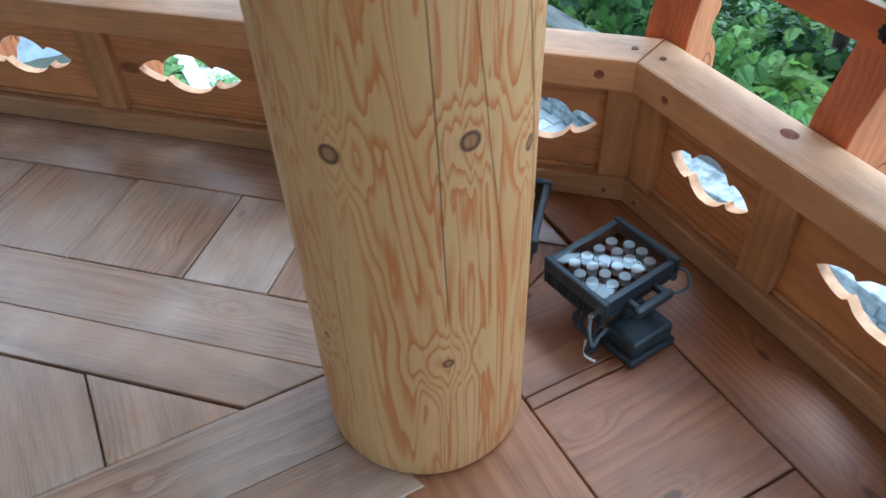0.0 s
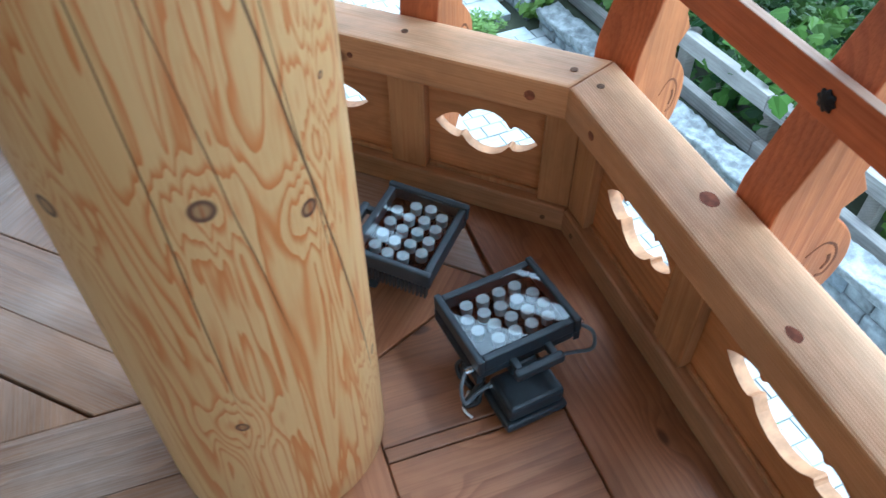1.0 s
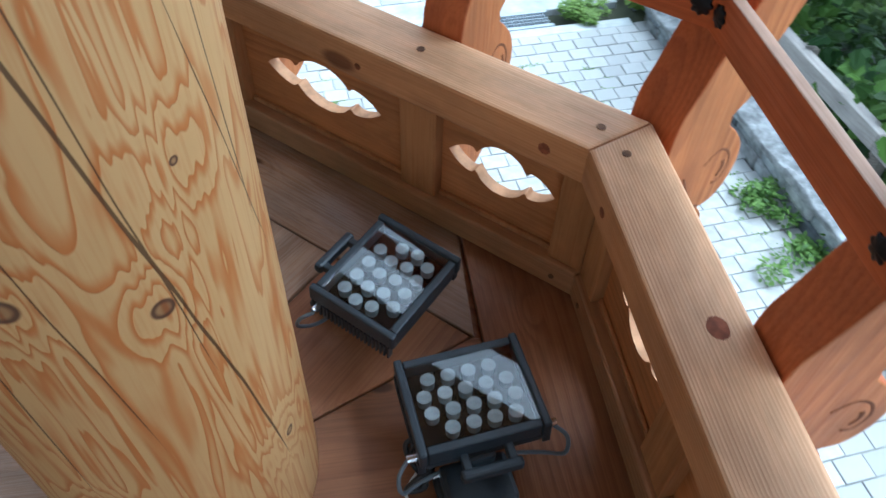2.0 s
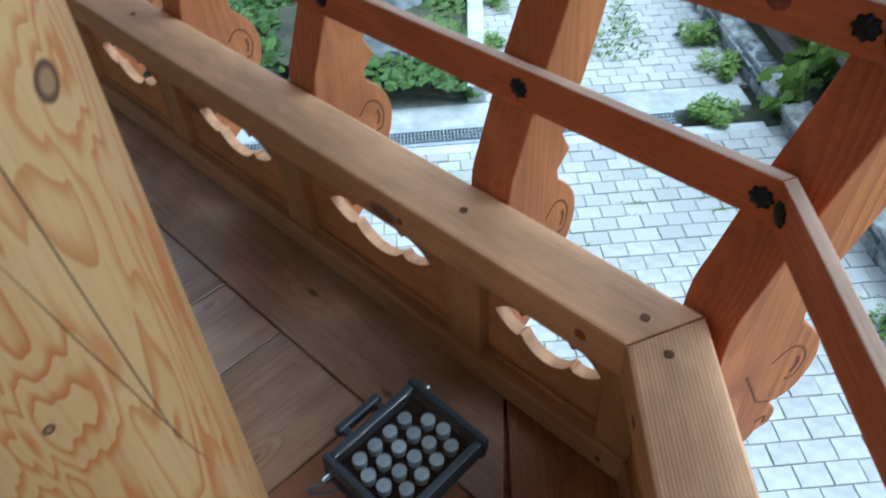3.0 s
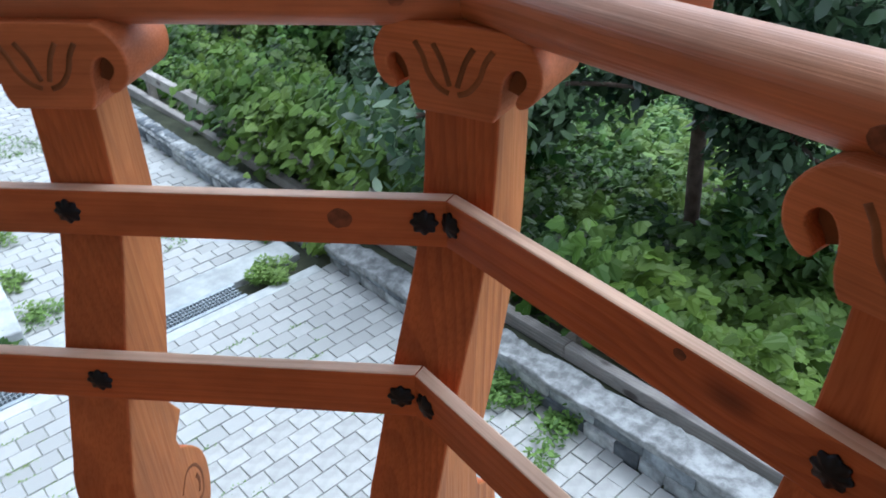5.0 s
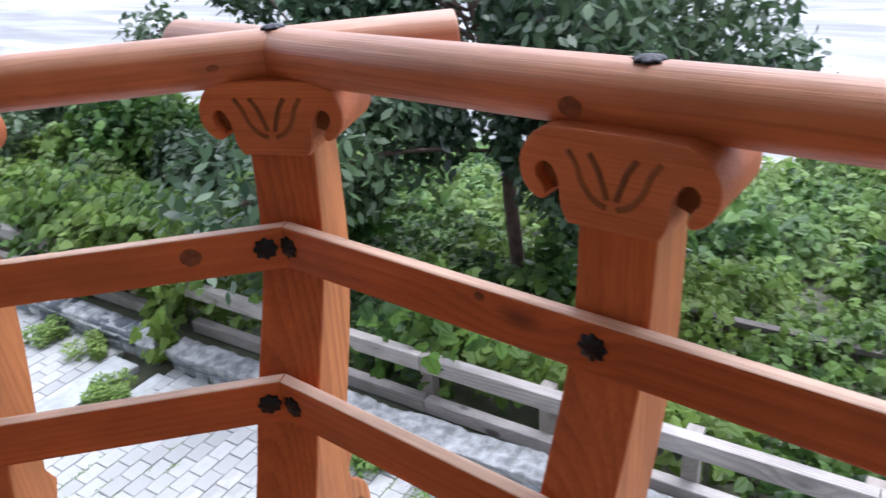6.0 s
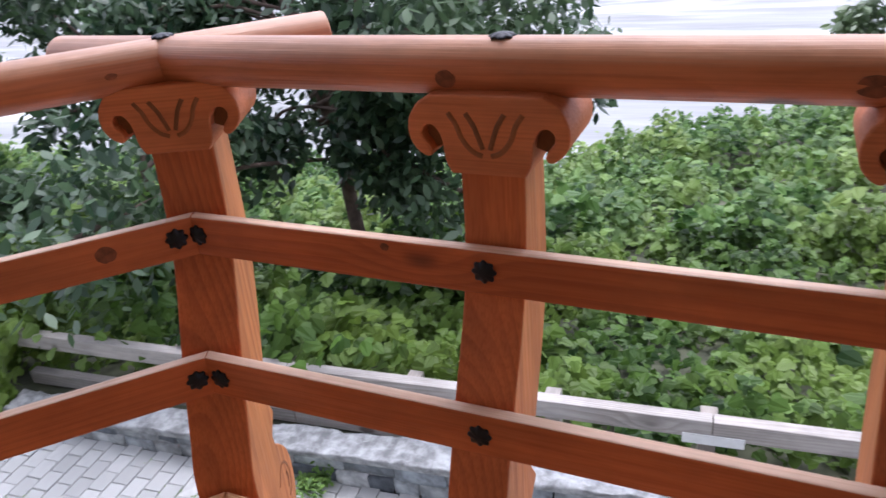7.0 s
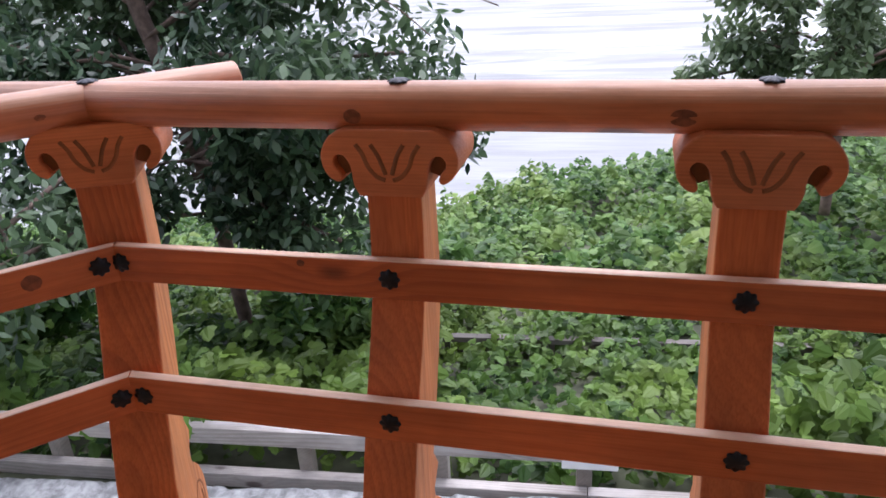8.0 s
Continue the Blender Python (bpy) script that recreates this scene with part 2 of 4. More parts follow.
def sea_material():
    m, nt, b = node_mat("sea_water")
    tc = nt.nodes.new("ShaderNodeTexCoord")
    mp = nt.nodes.new("ShaderNodeMapping")
    mp.inputs["Rotation"].default_value = (0, 0, radians(6))
    mp.inputs["Scale"].default_value = (0.075, 0.014, 1)
    nt.links.new(tc.outputs["Object"], mp.inputs["Vector"])
    n = add(nt, "ShaderNodeTexNoise", Scale=1.6, Detail=6.0, Roughness=0.62, Distortion=0.6)
    nt.links.new(mp.outputs[0], n.inputs["Vector"])
    foam = step(nt, n.outputs[0], 0.48, 0.68)
    n2 = add(nt, "ShaderNodeTexNoise", Scale=6.0, Detail=4.0)
    nt.links.new(mp.outputs[0], n2.inputs["Vector"])
    col = mix(nt, step(nt, n2.outputs[0], 0.35, 0.65), (0.19, 0.195, 0.2), (0.27, 0.277, 0.282))
    col = mix(nt, foam, col, (0.6, 0.61, 0.62))
    nt.links.new(col, b.inputs["Base Color"])
    b.inputs["Roughness"].default_value = 0.6
    b.inputs["Specular IOR Level"].default_value = 0.25
    bump(nt, b, n.outputs[0], 0.6, 0.8)
    return m


SEA = sea_material()


def pillar_material():
    """A peeled log: closed contour figures, knots and long drying cracks."""
    m, nt, b = node_mat("peeled_log")
    tc = nt.nodes.new("ShaderNodeTexCoord")
    p = tc.outputs["Object"]
    st = nt.nodes.new("ShaderNodeVectorMath")
    st.operation = "MULTIPLY"
    st.inputs[1].default_value = (1, 1, 0.085)
    nt.links.new(p, st.inputs[0])
    n1 = add(nt, "ShaderNodeTexNoise", Scale=15.0, Detail=3.2, Roughness=0.5, Distortion=0.6)
    nt.links.new(st.outputs[0], n1.inputs["Vector"])
    val = calc(nt, "MULTIPLY", n1.outputs[0], 11.0)
    spots = None
    for x, y, z, size in KNOTS:
        d = nt.nodes.new("ShaderNodeVectorMath")
        d.operation = "DISTANCE"
        d.inputs[1].default_value = (x, y, z)
        nt.links.new(p, d.inputs[0])
        dist = d.outputs["Value"]
        val = calc(nt, "MULTIPLY_ADD", step(nt, dist, 0.0, 0.09, 1.0, 0.0), 2.4, val)
        spot = step(nt, dist, size * 0.75, size, 1.0, 0.0)
        core = step(nt, dist, size * 0.35, size * 0.7, 0.55, 1.0)
        spot = calc(nt, "MULTIPLY", spot, core)
        spots = spot if spots is None else calc(nt, "MAXIMUM", spots, spot)
    fr = calc(nt, "FRACT", val)
    band = calc(nt, "MULTIPLY", step(nt, fr, 0.42, 0.9), step(nt, fr, 0.92, 1.0, 1.0, 0.0))
    light, dark = (0.64, 0.4, 0.175), (0.45, 0.15, 0.034)
    n2 = add(nt, "ShaderNodeTexNoise", Scale=6.0, Detail=2.0)
    nt.links.new(st.outputs[0], n2.inputs["Vector"])
    lightcol = mix(nt, step(nt, n2.outputs[0], 0.35, 0.7), light, (0.55, 0.32, 0.125))
    amount = step(nt, n2.outputs[0], 0.3, 0.6, 0.2, 0.95)
    col = mix(nt, calc(nt, "MULTIPLY", band, amount), lightcol, dark)
    fm = nt.nodes.new("ShaderNodeVectorMath")
    fm.operation = "MULTIPLY"
    fm.inputs[1].default_value = (1, 1, 0.03)
    nt.links.new(p, fm.inputs[0])
    fine = add(nt, "ShaderNodeTexNoise", Scale=260.0, Detail=2.0)
    nt.links.new(fm.outputs[0], fine.inputs["Vector"])
    col = mix(nt, calc(nt, "MULTIPLY", step(nt, fine.outputs[0], 0.45, 0.75), 0.25), col, dark)
    col = mix(nt, calc(nt, "MULTIPLY", spots, 0.92), col, (0.075, 0.03, 0.02))
    # drying cracks: long lines that wander a little round the log
    sep = nt.nodes.new("ShaderNodeSeparateXYZ")
    nt.links.new(p, sep.inputs[0])
    angle = calc(nt, "ARCTAN2", sep.outputs[1], sep.outputs[0])
    wig = add(nt, "ShaderNodeTexNoise", Scale=9.0, Detail=3.0)
    nt.links.new(st.outputs[0], wig.inputs["Vector"])
    line = None
    for az, slope, z0, z1, half in CRACKS:
        mid = calc(nt, "MULTIPLY_ADD", calc(nt, "SUBTRACT", sep.outputs[2], z0), radians(slope), radians(az))
        mid = calc(nt, "MULTIPLY_ADD", calc(nt, "SUBTRACT", wig.outputs[0], 0.5), 0.16, mid)
        away = calc(nt, "ABSOLUTE", calc(nt, "SUBTRACT", angle, mid))
        ends = calc(nt, "MULTIPLY", step(nt, sep.outputs[2], z0, z0 + 0.12), step(nt, sep.outputs[2], z1 - 0.15, z1, 1.0, 0.0))
        wide = calc(nt, "MULTIPLY", ends, half / PR)
        one = calc(nt, "LESS_THAN", away, wide)
        line = one if line is None else calc(nt, "MAXIMUM", line, one)
    col = mix(nt, calc(nt, "MULTIPLY", line, 0.85), col, (0.06, 0.028, 0.012))
    nt.links.new(col, b.inputs["Base Color"])
    b.inputs["Roughness"].default_value = 0.5
    bump(nt, b, calc(nt, "SUBTRACT", calc(nt, "MULTIPLY", band, 0.5), calc(nt, "MULTIPLY", line, 3.0)), 0.35, 0.0015)
    return m


# ---- builders ----


def thing(name, label, category, group="", kind="", m=None):
    ob = new(name)
    ob.empty_display_size = 0.05
    if m is not None:
        ob.matrix_world = m
    return tagged(ob, label, category, group, kind)


def from_bm(name, bm, mat, smooth=False):
    me = bpy.data.meshes.new(name)
    bm.normal_update()
    bm.to_mesh(me)
    bm.free()
    if smooth:
        for f in me.polygons:
            f.use_smooth = True
    if mat:
        me.materials.append(mat)
    return me


def part(name, bm, mat, parent, label="", m=None, smooth=False):
    me = bm if isinstance(bm, bpy.types.Mesh) else from_bm(name, bm, mat, smooth)
    ob = new(name, me)
    ob.parent = parent
    if m is not None:
        ob.matrix_basis = m
    return tagged(ob, label)


def solo(name, bm, mat, label, category="", kind="", m=None, smooth=False, group=""):
    me = bm if isinstance(bm, bpy.types.Mesh) else from_bm(name, bm, mat, smooth)
    ob = new(name, me)
    if m is not None:
        ob.matrix_world = m
    return tagged(ob, label, category, group, kind)


def box(x0, x1, y0, y1, z0, z1, bev=0.004, seg=2, bm=None):
    own = bm is None
    b = bmesh.new()
    r = bmesh.ops.create_cube(b, size=1)
    for v in r["verts"]:
        v.co = Vector((x0 + (v.co.x + 0.5) * (x1 - x0), y0 + (v.co.y + 0.5) * (y1 - y0), z0 + (v.co.z + 0.5) * (z1 - z0)))
    if bev:
        bmesh.ops.bevel(b, geom=b.edges[:], offset=bev, segments=seg, affect="EDGES", profile=0.5)
    if own:
        return b
    join(bm, b)
    return bm


def join(bm, other, m=None):
    """Adds the geometry of other to bm."""
    if m is not None:
        bmesh.ops.transform(other, matrix=m, verts=other.verts)
    made = {v: bm.verts.new(v.co) for v in other.verts}
    for f in other.faces:
        bm.faces.new([made[v] for v in f.verts])
    other.free()
    return bm


def prism(poly, lo, hi, axis="Z", bev=0.0, seg=1):
    """A polygon (a list of 2D points) pulled from lo to hi along an axis: X takes (y, z), Y takes (x, z), Z takes (x, y)."""
    b = bmesh.new()
    put = {"X": lambda p, h: (h, p[0], p[1]), "Y": lambda p, h: (p[0], h, p[1]), "Z": lambda p, h: (p[0], p[1], h)}[axis]
    low = [b.verts.new(put(p, lo)) for p in poly]
    top = [b.verts.new(put(p, hi)) for p in poly]
    n = len(poly)
    b.faces.new(top)
    b.faces.new(low[::-1])
    for i in range(n):
        b.faces.new((low[i], low[(i + 1) % n], top[(i + 1) % n], top[i]))
    bmesh.ops.recalc_face_normals(b, faces=b.faces[:])
    if bev:
        rim = [e for e in b.edges if abs(put_axis(e.verts[0].co, axis) - put_axis(e.verts[1].co, axis)) < 1e-6]
        bmesh.ops.bevel(b, geom=rim, offset=bev, segments=seg, affect="EDGES", profile=0.5)
    return b


def put_axis(co, axis):
    return co["XYZ".index(axis)]


def rod(p, q, r, seg=12, r2=None, caps=True):
    p, q = Vector(p), Vector(q)
    b = bmesh.new()
    bmesh.ops.create_cone(b, cap_ends=caps, segments=seg, radius1=r, radius2=r if r2 is None else r2, depth=(q - p).length)
    m = Matrix.Translation((p + q) / 2) @ (q - p).to_track_quat("Z", "Y").to_matrix().to_4x4()
    bmesh.ops.transform(b, matrix=m, verts=b.verts)
    return b


def tube(points, r, seg=8, step_count=6):
    """A round cable through the points."""
    pts = [Vector(p) for p in points]
    path = []
    for i in range(len(pts) - 1):
        p0, p1, p2, p3 = pts[max(i - 1, 0)], pts[i], pts[i + 1], pts[min(i + 2, len(pts) - 1)]
        for k in range(step_count):
            t = k / step_count
            path.append(0.5 * ((2 * p1) + (p2 - p0) * t + (2 * p0 - 5 * p1 + 4 * p2 - p3) * t * t + (3 * p1 - p0 - 3 * p2 + p3) * t ** 3))
    path.append(pts[-1])
    b = bmesh.new()
    rings = []
    for i, c in enumerate(path):
        d = (path[min(i + 1, len(path) - 1)] - path[max(i - 1, 0)]).normalized()
        s = d.orthogonal().normalized()
        if rings:
            s = (last - d * last.dot(d)).normalized()
        last = s
        u = d.cross(s)
        rings.append([b.verts.new(c + r * (math.cos(a) * s + math.sin(a) * u)) for a in (2 * math.pi * k / seg for k in range(seg))])
    for a, c in zip(rings, rings[1:]):
        for k in range(seg):
            b.faces.new((a[k], a[(k + 1) % seg], c[(k + 1) % seg], c[k]))
    b.faces.new(rings[0][::-1])
    b.faces.new(rings[-1])
    return b


def smooth_line(points, n=6):
    """A Catmull-Rom line through 2D points."""
    out = []
    for i in range(len(points) - 1):
        p0, p1, p2, p3 = points[max(i - 1, 0)], points[i], points[i + 1], points[min(i + 2, len(points) - 1)]
        for k in range(n):
            t = k / n
            out.append(tuple(0.5 * (2 * b + (c - a) * t + (2 * a - 5 * b + 4 * c - d) * t * t + (3 * b - a - 3 * c + d) * t ** 3)
                             for a, b, c, d in zip(p0, p1, p2, p3)))
    out.append(points[-1])
    return out


# ---- plan of the pavilion ----
TURN = 47.0                      # the railing turns by this at the corner
RAIL_TOP, RAIL_LOW, RAIL_DEEP = 0.41, 0.333, 0.124
SIDE_L = Matrix.Identity(4)      # x along the railing (negative, away from the corner), y outwards
SIDE_R = pose(0, 0, 0, 0, 0, -TURN)
MITRE = math.tan(radians(TURN / 2))
REACH = 2.36                     # length of a side
POSTS_L = (-0.37, -0.905, -1.435, -1.965)
POSTS_R = (0.392, 0.917, 1.445, 1.965)
GROUND = -1.05                   # in the outdoor plan
BASE = -2.73                     # the same level in metres


def mitred(side, y0, y1, z0, z1, end=REACH, bev=0.004):
    """A beam along one side, cut at the corner on the line that halves it."""
    if side == "L":
        poly = [(-end, y0), (y0 * MITRE, y0), (y1 * MITRE, y1), (-end, y1)]
    else:
        poly = [(-y0 * MITRE, y0), (end, y0), (end, y1), (-y1 * MITRE, y1)]
    return prism(poly, z0, z1, "Z", bev, 2)


# ---- floor ----
floor = tagged(new("floor"), "worn orange-brown plank floor with long beams and short boards", "floor", kind="structure")


def floor_board(poly, angle, z=0.0, mat=None, thick=0.035):
    """One board from its outline on the floor; the grain runs at the angle."""
    c = Vector((sum(p[0] for p in poly) / len(poly), sum(p[1] for p in poly) / len(poly), 0))
    m = Matrix.Translation(c) @ pose(0, 0, 0, 0, 0, angle)
    inv = m.inverted()
    pts = []
    for x, y in poly:
        v = inv @ Vector((x, y, 0))
        pts.append((v.x, v.y))
    # a gap of about 2 mm all round
    n = len(pts)
    mid = Vector((sum(p[0] for p in pts) / n, sum(p[1] for p in pts) / n))
    small = []
    for x, y in pts:
        d = Vector((x, y)) - mid
        small.append(tuple(mid + d * max(0.9, 1 - 0.003 / max(d.length, 0.02))))
    b = prism(small, z - thick, z, "Z", 0.0022, 1)
    part("floor_board", b, mat or FLOOR, floor, m=m)


def to_r(t, y):
    v = SIDE_R @ Vector((t, y, 0))
    return (v.x, v.y)


def build_floor():
    rnd = random.Random(4)
    jig = lambda: rnd.uniform(-0.0022, 0.0018)  # noqa: E731
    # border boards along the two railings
    floor_board([(-2.4, -0.155), (-0.083, -0.155), (-0.268, 0.06), (-2.4, 0.06)], 0, jig(), FLOOR_SHEEN)
    floor_board([to_r(-0.03, 0.06), (-0.263, 0.06), to_r(0.0575, -0.153), to_r(1.3, -0.153), to_r(1.3, 0.06)], -TURN, jig())
    floor_board([to_r(1.3, 0.06), to_r(1.3, -0.153), to_r(2.5, -0.153), to_r(2.5, 0.06)], -TURN, jig())
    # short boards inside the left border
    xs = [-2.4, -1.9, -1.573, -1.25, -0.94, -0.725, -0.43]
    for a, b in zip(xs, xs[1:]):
        floor_board([(a, -0.476), (b, -0.476), (b, -0.157), (a, -0.157)], 90, jig(), FLOOR_SHEEN)
    floor_board([(-0.43, -0.476), (-0.223, -0.476), (-0.09, -0.157), (-0.43, -0.157)], 90, jig())
    # short boards inside the right border
    for a, b in ((0.404, 0.736), (0.736, 1.08), (1.08, 1.43), (1.43, 1.8), (1.8, 2.3)):
        floor_board([to_r(a, -0.50), to_r(b, -0.50), to_r(b, -0.155), to_r(a, -0.155)], 90 - TURN, jig())
    floor_board([to_r(0.376, -0.50), to_r(0.404, -0.50), to_r(0.404, -0.155), to_r(0.376, -0.155)], 90 - TURN, jig())
    floor_board([(-0.088, -0.157), (-0.221, -0.476), to_r(0.21, -0.50), to_r(0.376, -0.50), to_r(0.376, -0.155), to_r(0.06, -0.155)], 90 - TURN, jig())
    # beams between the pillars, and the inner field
    floor_board([(-2.4, -0.64), (-0.30, -0.64), (-0.235, -0.476), (-2.4, -0.476)], 0, jig(), FLOOR_SHEEN)
    floor_board([(-2.4, -0.766), (-0.633, -0.766), (-0.497, -0.64), (-2.4, -0.64)], 0, jig(), FLOOR_SHEEN)
    floor_board([to_r(0.20, -0.50), to_r(2.3, -0.50), to_r(2.3, -0.79), to_r(0.32, -0.79)], -TURN, jig())
    d = Vector((-0.731, -0.682))
    s = Vector((0.682, -0.731))
    a = Vector((-0.497, -0.64))
    b0 = a + s * 0.17
    e0 = a + s * 0.32
    floor_board([tuple(a), tuple(b0), tuple(b0 + d * 1.8), tuple(a + d * 1.8)], 43, jig(), FLOOR_SHEEN)
    floor_board([tuple(b0), tuple(e0 + d * -0.05), tuple(e0 + d * 1.8), tuple(b0 + d * 1.8)], 43, jig(), FLOOR_SHEEN)
    n = Vector((-0.682, 0.731))
    p = Vector((-0.635, -0.773))
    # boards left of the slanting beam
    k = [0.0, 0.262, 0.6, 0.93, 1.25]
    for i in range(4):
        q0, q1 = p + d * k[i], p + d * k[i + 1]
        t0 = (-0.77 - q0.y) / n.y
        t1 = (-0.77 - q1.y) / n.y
        floor_board([tuple(q0), tuple(q0 + n * t0), tuple(q1 + n * t1), tuple(q1)] if t0 > 0.01 else [tuple(q0), tuple(q1 + n * t1), tuple(q1)], -TURN, jig(), FLOOR_SHEEN)
    # boards right of it
    for i in range(3):
        o = e0 + s * (0.34 * i)
        floor_board([tuple(o), tuple(o + s * 0.34), tuple(o + s * 0.34 + d * 1.6), tuple(o + d * 1.6)], 43, jig())


def build_floor_rest(poly):
    """The floor goes on behind the walk, a little lower than the boards that lie in view."""
    part("floor_field", prism(poly, -0.036, -0.02, "Z"), FLOOR, floor)


# ---- railing ----


def scroll_profile():
    """The outline of a railing post, seen from its side: outwards and up."""
    inner = smooth_line([(0.126, 0.0), (0.126, 0.2), (0.127, 0.41), (0.152, 0.49), (0.204, 0.615), (0.268, 0.75), (0.293, 0.85), (0.3, 0.955)])
    outer = smooth_line([(0.385, 0.955), (0.386, 0.86), (0.382, 0.76), (0.354, 0.66), (0.31, 0.555), (0.272, 0.475)], 5)
    spur = [(0.297, 0.433), (0.263, 0.402)]
    curl = smooth_line([(0.268, 0.378), (0.296, 0.352), (0.322, 0.315), (0.331, 0.27), (0.322, 0.222), (0.3, 0.19), (0.266, 0.178)], 5)
    tail = smooth_line([(0.277, 0.166), (0.29, 0.142), (0.286, 0.112), (0.262, 0.098), (0.256, 0.084), (0.235, 0.06), (0.19, 0.03), (0.16, 0.0)], 4)
    return inner + outer + spur + curl + tail


PROFILE = scroll_profile()


def carved_line(points, r, mat, parent, x):
    """A dark tube barely proud of a post's side, coloured like the shade in a groove."""
    part("carving", tube([(x, a, b) for a, b in points], r, 6, 4), mat, parent, "", smooth=True)


# the shade inside carved lines and hollows, put into a dark colour
GROOVE_SHADE = plain("groove_shade", (0.2, 0.07, 0.025), 0.8, 0, 0.2, 30)


def rail_post(rail, m, width=0.09, lean=0.0):
    w = width / 2
    outline = [(y + lean * min(1.0, max(0.0, (z - 0.41) / 0.545)), z) for y, z in PROFILE]
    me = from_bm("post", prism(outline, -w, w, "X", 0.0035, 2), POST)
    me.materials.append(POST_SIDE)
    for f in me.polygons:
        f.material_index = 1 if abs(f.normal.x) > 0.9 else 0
    ob = part("post", me, None, rail, "post with a carved scroll foot", m=m)
    for sx in (-1, 1):
        for pts, r in (([(0.235, 0.3), (0.262, 0.324), (0.29, 0.312), (0.304, 0.278), (0.295, 0.242), (0.277, 0.24)], 0.007),
                       ([(0.19, 0.29), (0.215, 0.24), (0.235, 0.2), (0.264, 0.186)], 0.0055),
                       ([(0.288, 0.292), (0.293, 0.272), (0.286, 0.254)], 0.016),
                       ([(0.25, 0.13), (0.268, 0.14), (0.272, 0.118)], 0.006)):
            carved_line(pts, r, GROOVE_SHADE, ob, sx * (w + (0.0024 if r > 0.01 else 0.0015) - r))
    return ob


def capital_outline():
    """The front of a scroll capital: a flat top, a rolled end on each side, a narrow neck."""
    lobe = smooth_line([(0.074, 0.105), (0.092, 0.095), (0.105, 0.077), (0.109, 0.06), (0.106, 0.042), (0.097, 0.029), (0.086, 0.022), (0.079, 0.023)], 4)
    hook = smooth_line([(0.077, 0.029), (0.081, 0.038), (0.088, 0.047), (0.089, 0.057), (0.082, 0.065), (0.071, 0.063), (0.063, 0.05), (0.0605, 0.036)], 3)
    neck = smooth_line([(0.06, 0.024), (0.0565, 0.011), (0.05, 0.0)], 3)
    half = [(0.0, 0.106), (0.04, 0.106)] + lobe + hook + neck
    return half + [(-x, z) for x, z in half[::-1] if x > 0]


def capital(rail, m):
    body = prism(capital_outline(), 0.284, 0.404, "Y", 0.0028, 2)
    ob = part("capital", body, CAP, rail, "carved scroll capital with leaf grooves", m=m)
    front = 0.2845
    # dark tubes and plugs carry the shade of leaf grooves and scroll hollows
    for sx in (-1, 1):
        for pts, r in (([(0.005, 0.036), (0.01, 0.051), (0.016, 0.067), (0.026, 0.083)], 0.0042), ([(0.006, 0.027), (0.02, 0.033), (0.033, 0.049), (0.04, 0.068), (0.05, 0.083)], 0.0042)):
            part("leaf_groove", tube([(sx * a, front + r - 0.0016, b) for a, b in pts], r * 1.15, 8, 4), GROOVE_SHADE, ob, smooth=True)
        part("scroll_hollow", prism([(sx * a, b) for a, b in ((0.0765, 0.03), (0.0805, 0.0385), (0.0875, 0.0475), (0.0882, 0.0568), (0.0818, 0.0645), (0.0715, 0.0625), (0.0635, 0.0498), (0.061, 0.036))], 0.302, 0.39, "Y"), GROOVE_SHADE, ob)
    return ob


def flower_bolt(rail, m, r=0.0165, rise=1.0):
    """A black dome washer with eight petals; its axis is local z."""
    b = bmesh.new()
    n = 48
    rings = []
    for k, (q, h) in enumerate(((1.0, 0.0), (1.0, 0.0035), (0.86, 0.006), (0.55, 0.0095), (0.25, 0.0115))):
        ring = []
        for i in range(n):
            a = 2 * math.pi * i / n
            w = 1 + (0.11 * math.cos(8 * a) if q > 0.5 else 0)
            ring.append(b.verts.new((r * q * w * math.cos(a), r * q * w * math.sin(a), h * rise)))
        rings.append(ring)
    for a, c in zip(rings, rings[1:]):
        for i in range(n):
            b.faces.new((a[i], a[(i + 1) % n], c[(i + 1) % n], c[i]))
    b.faces.new(rings[-1])
    b.faces.new(rings[0][::-1])
    return part("bolt_head", b, BOLT, rail, "black iron bolt head like a small flower", m=m, smooth=True)


CUT_HALF = [(-0.5, 0.0), (-0.43, 0.3), (-0.34, 0.52), (-0.27, 0.56), (-0.235, 0.42), (-0.17, 0.75), (-0.07, 0.98), (0.0, 1.0)]


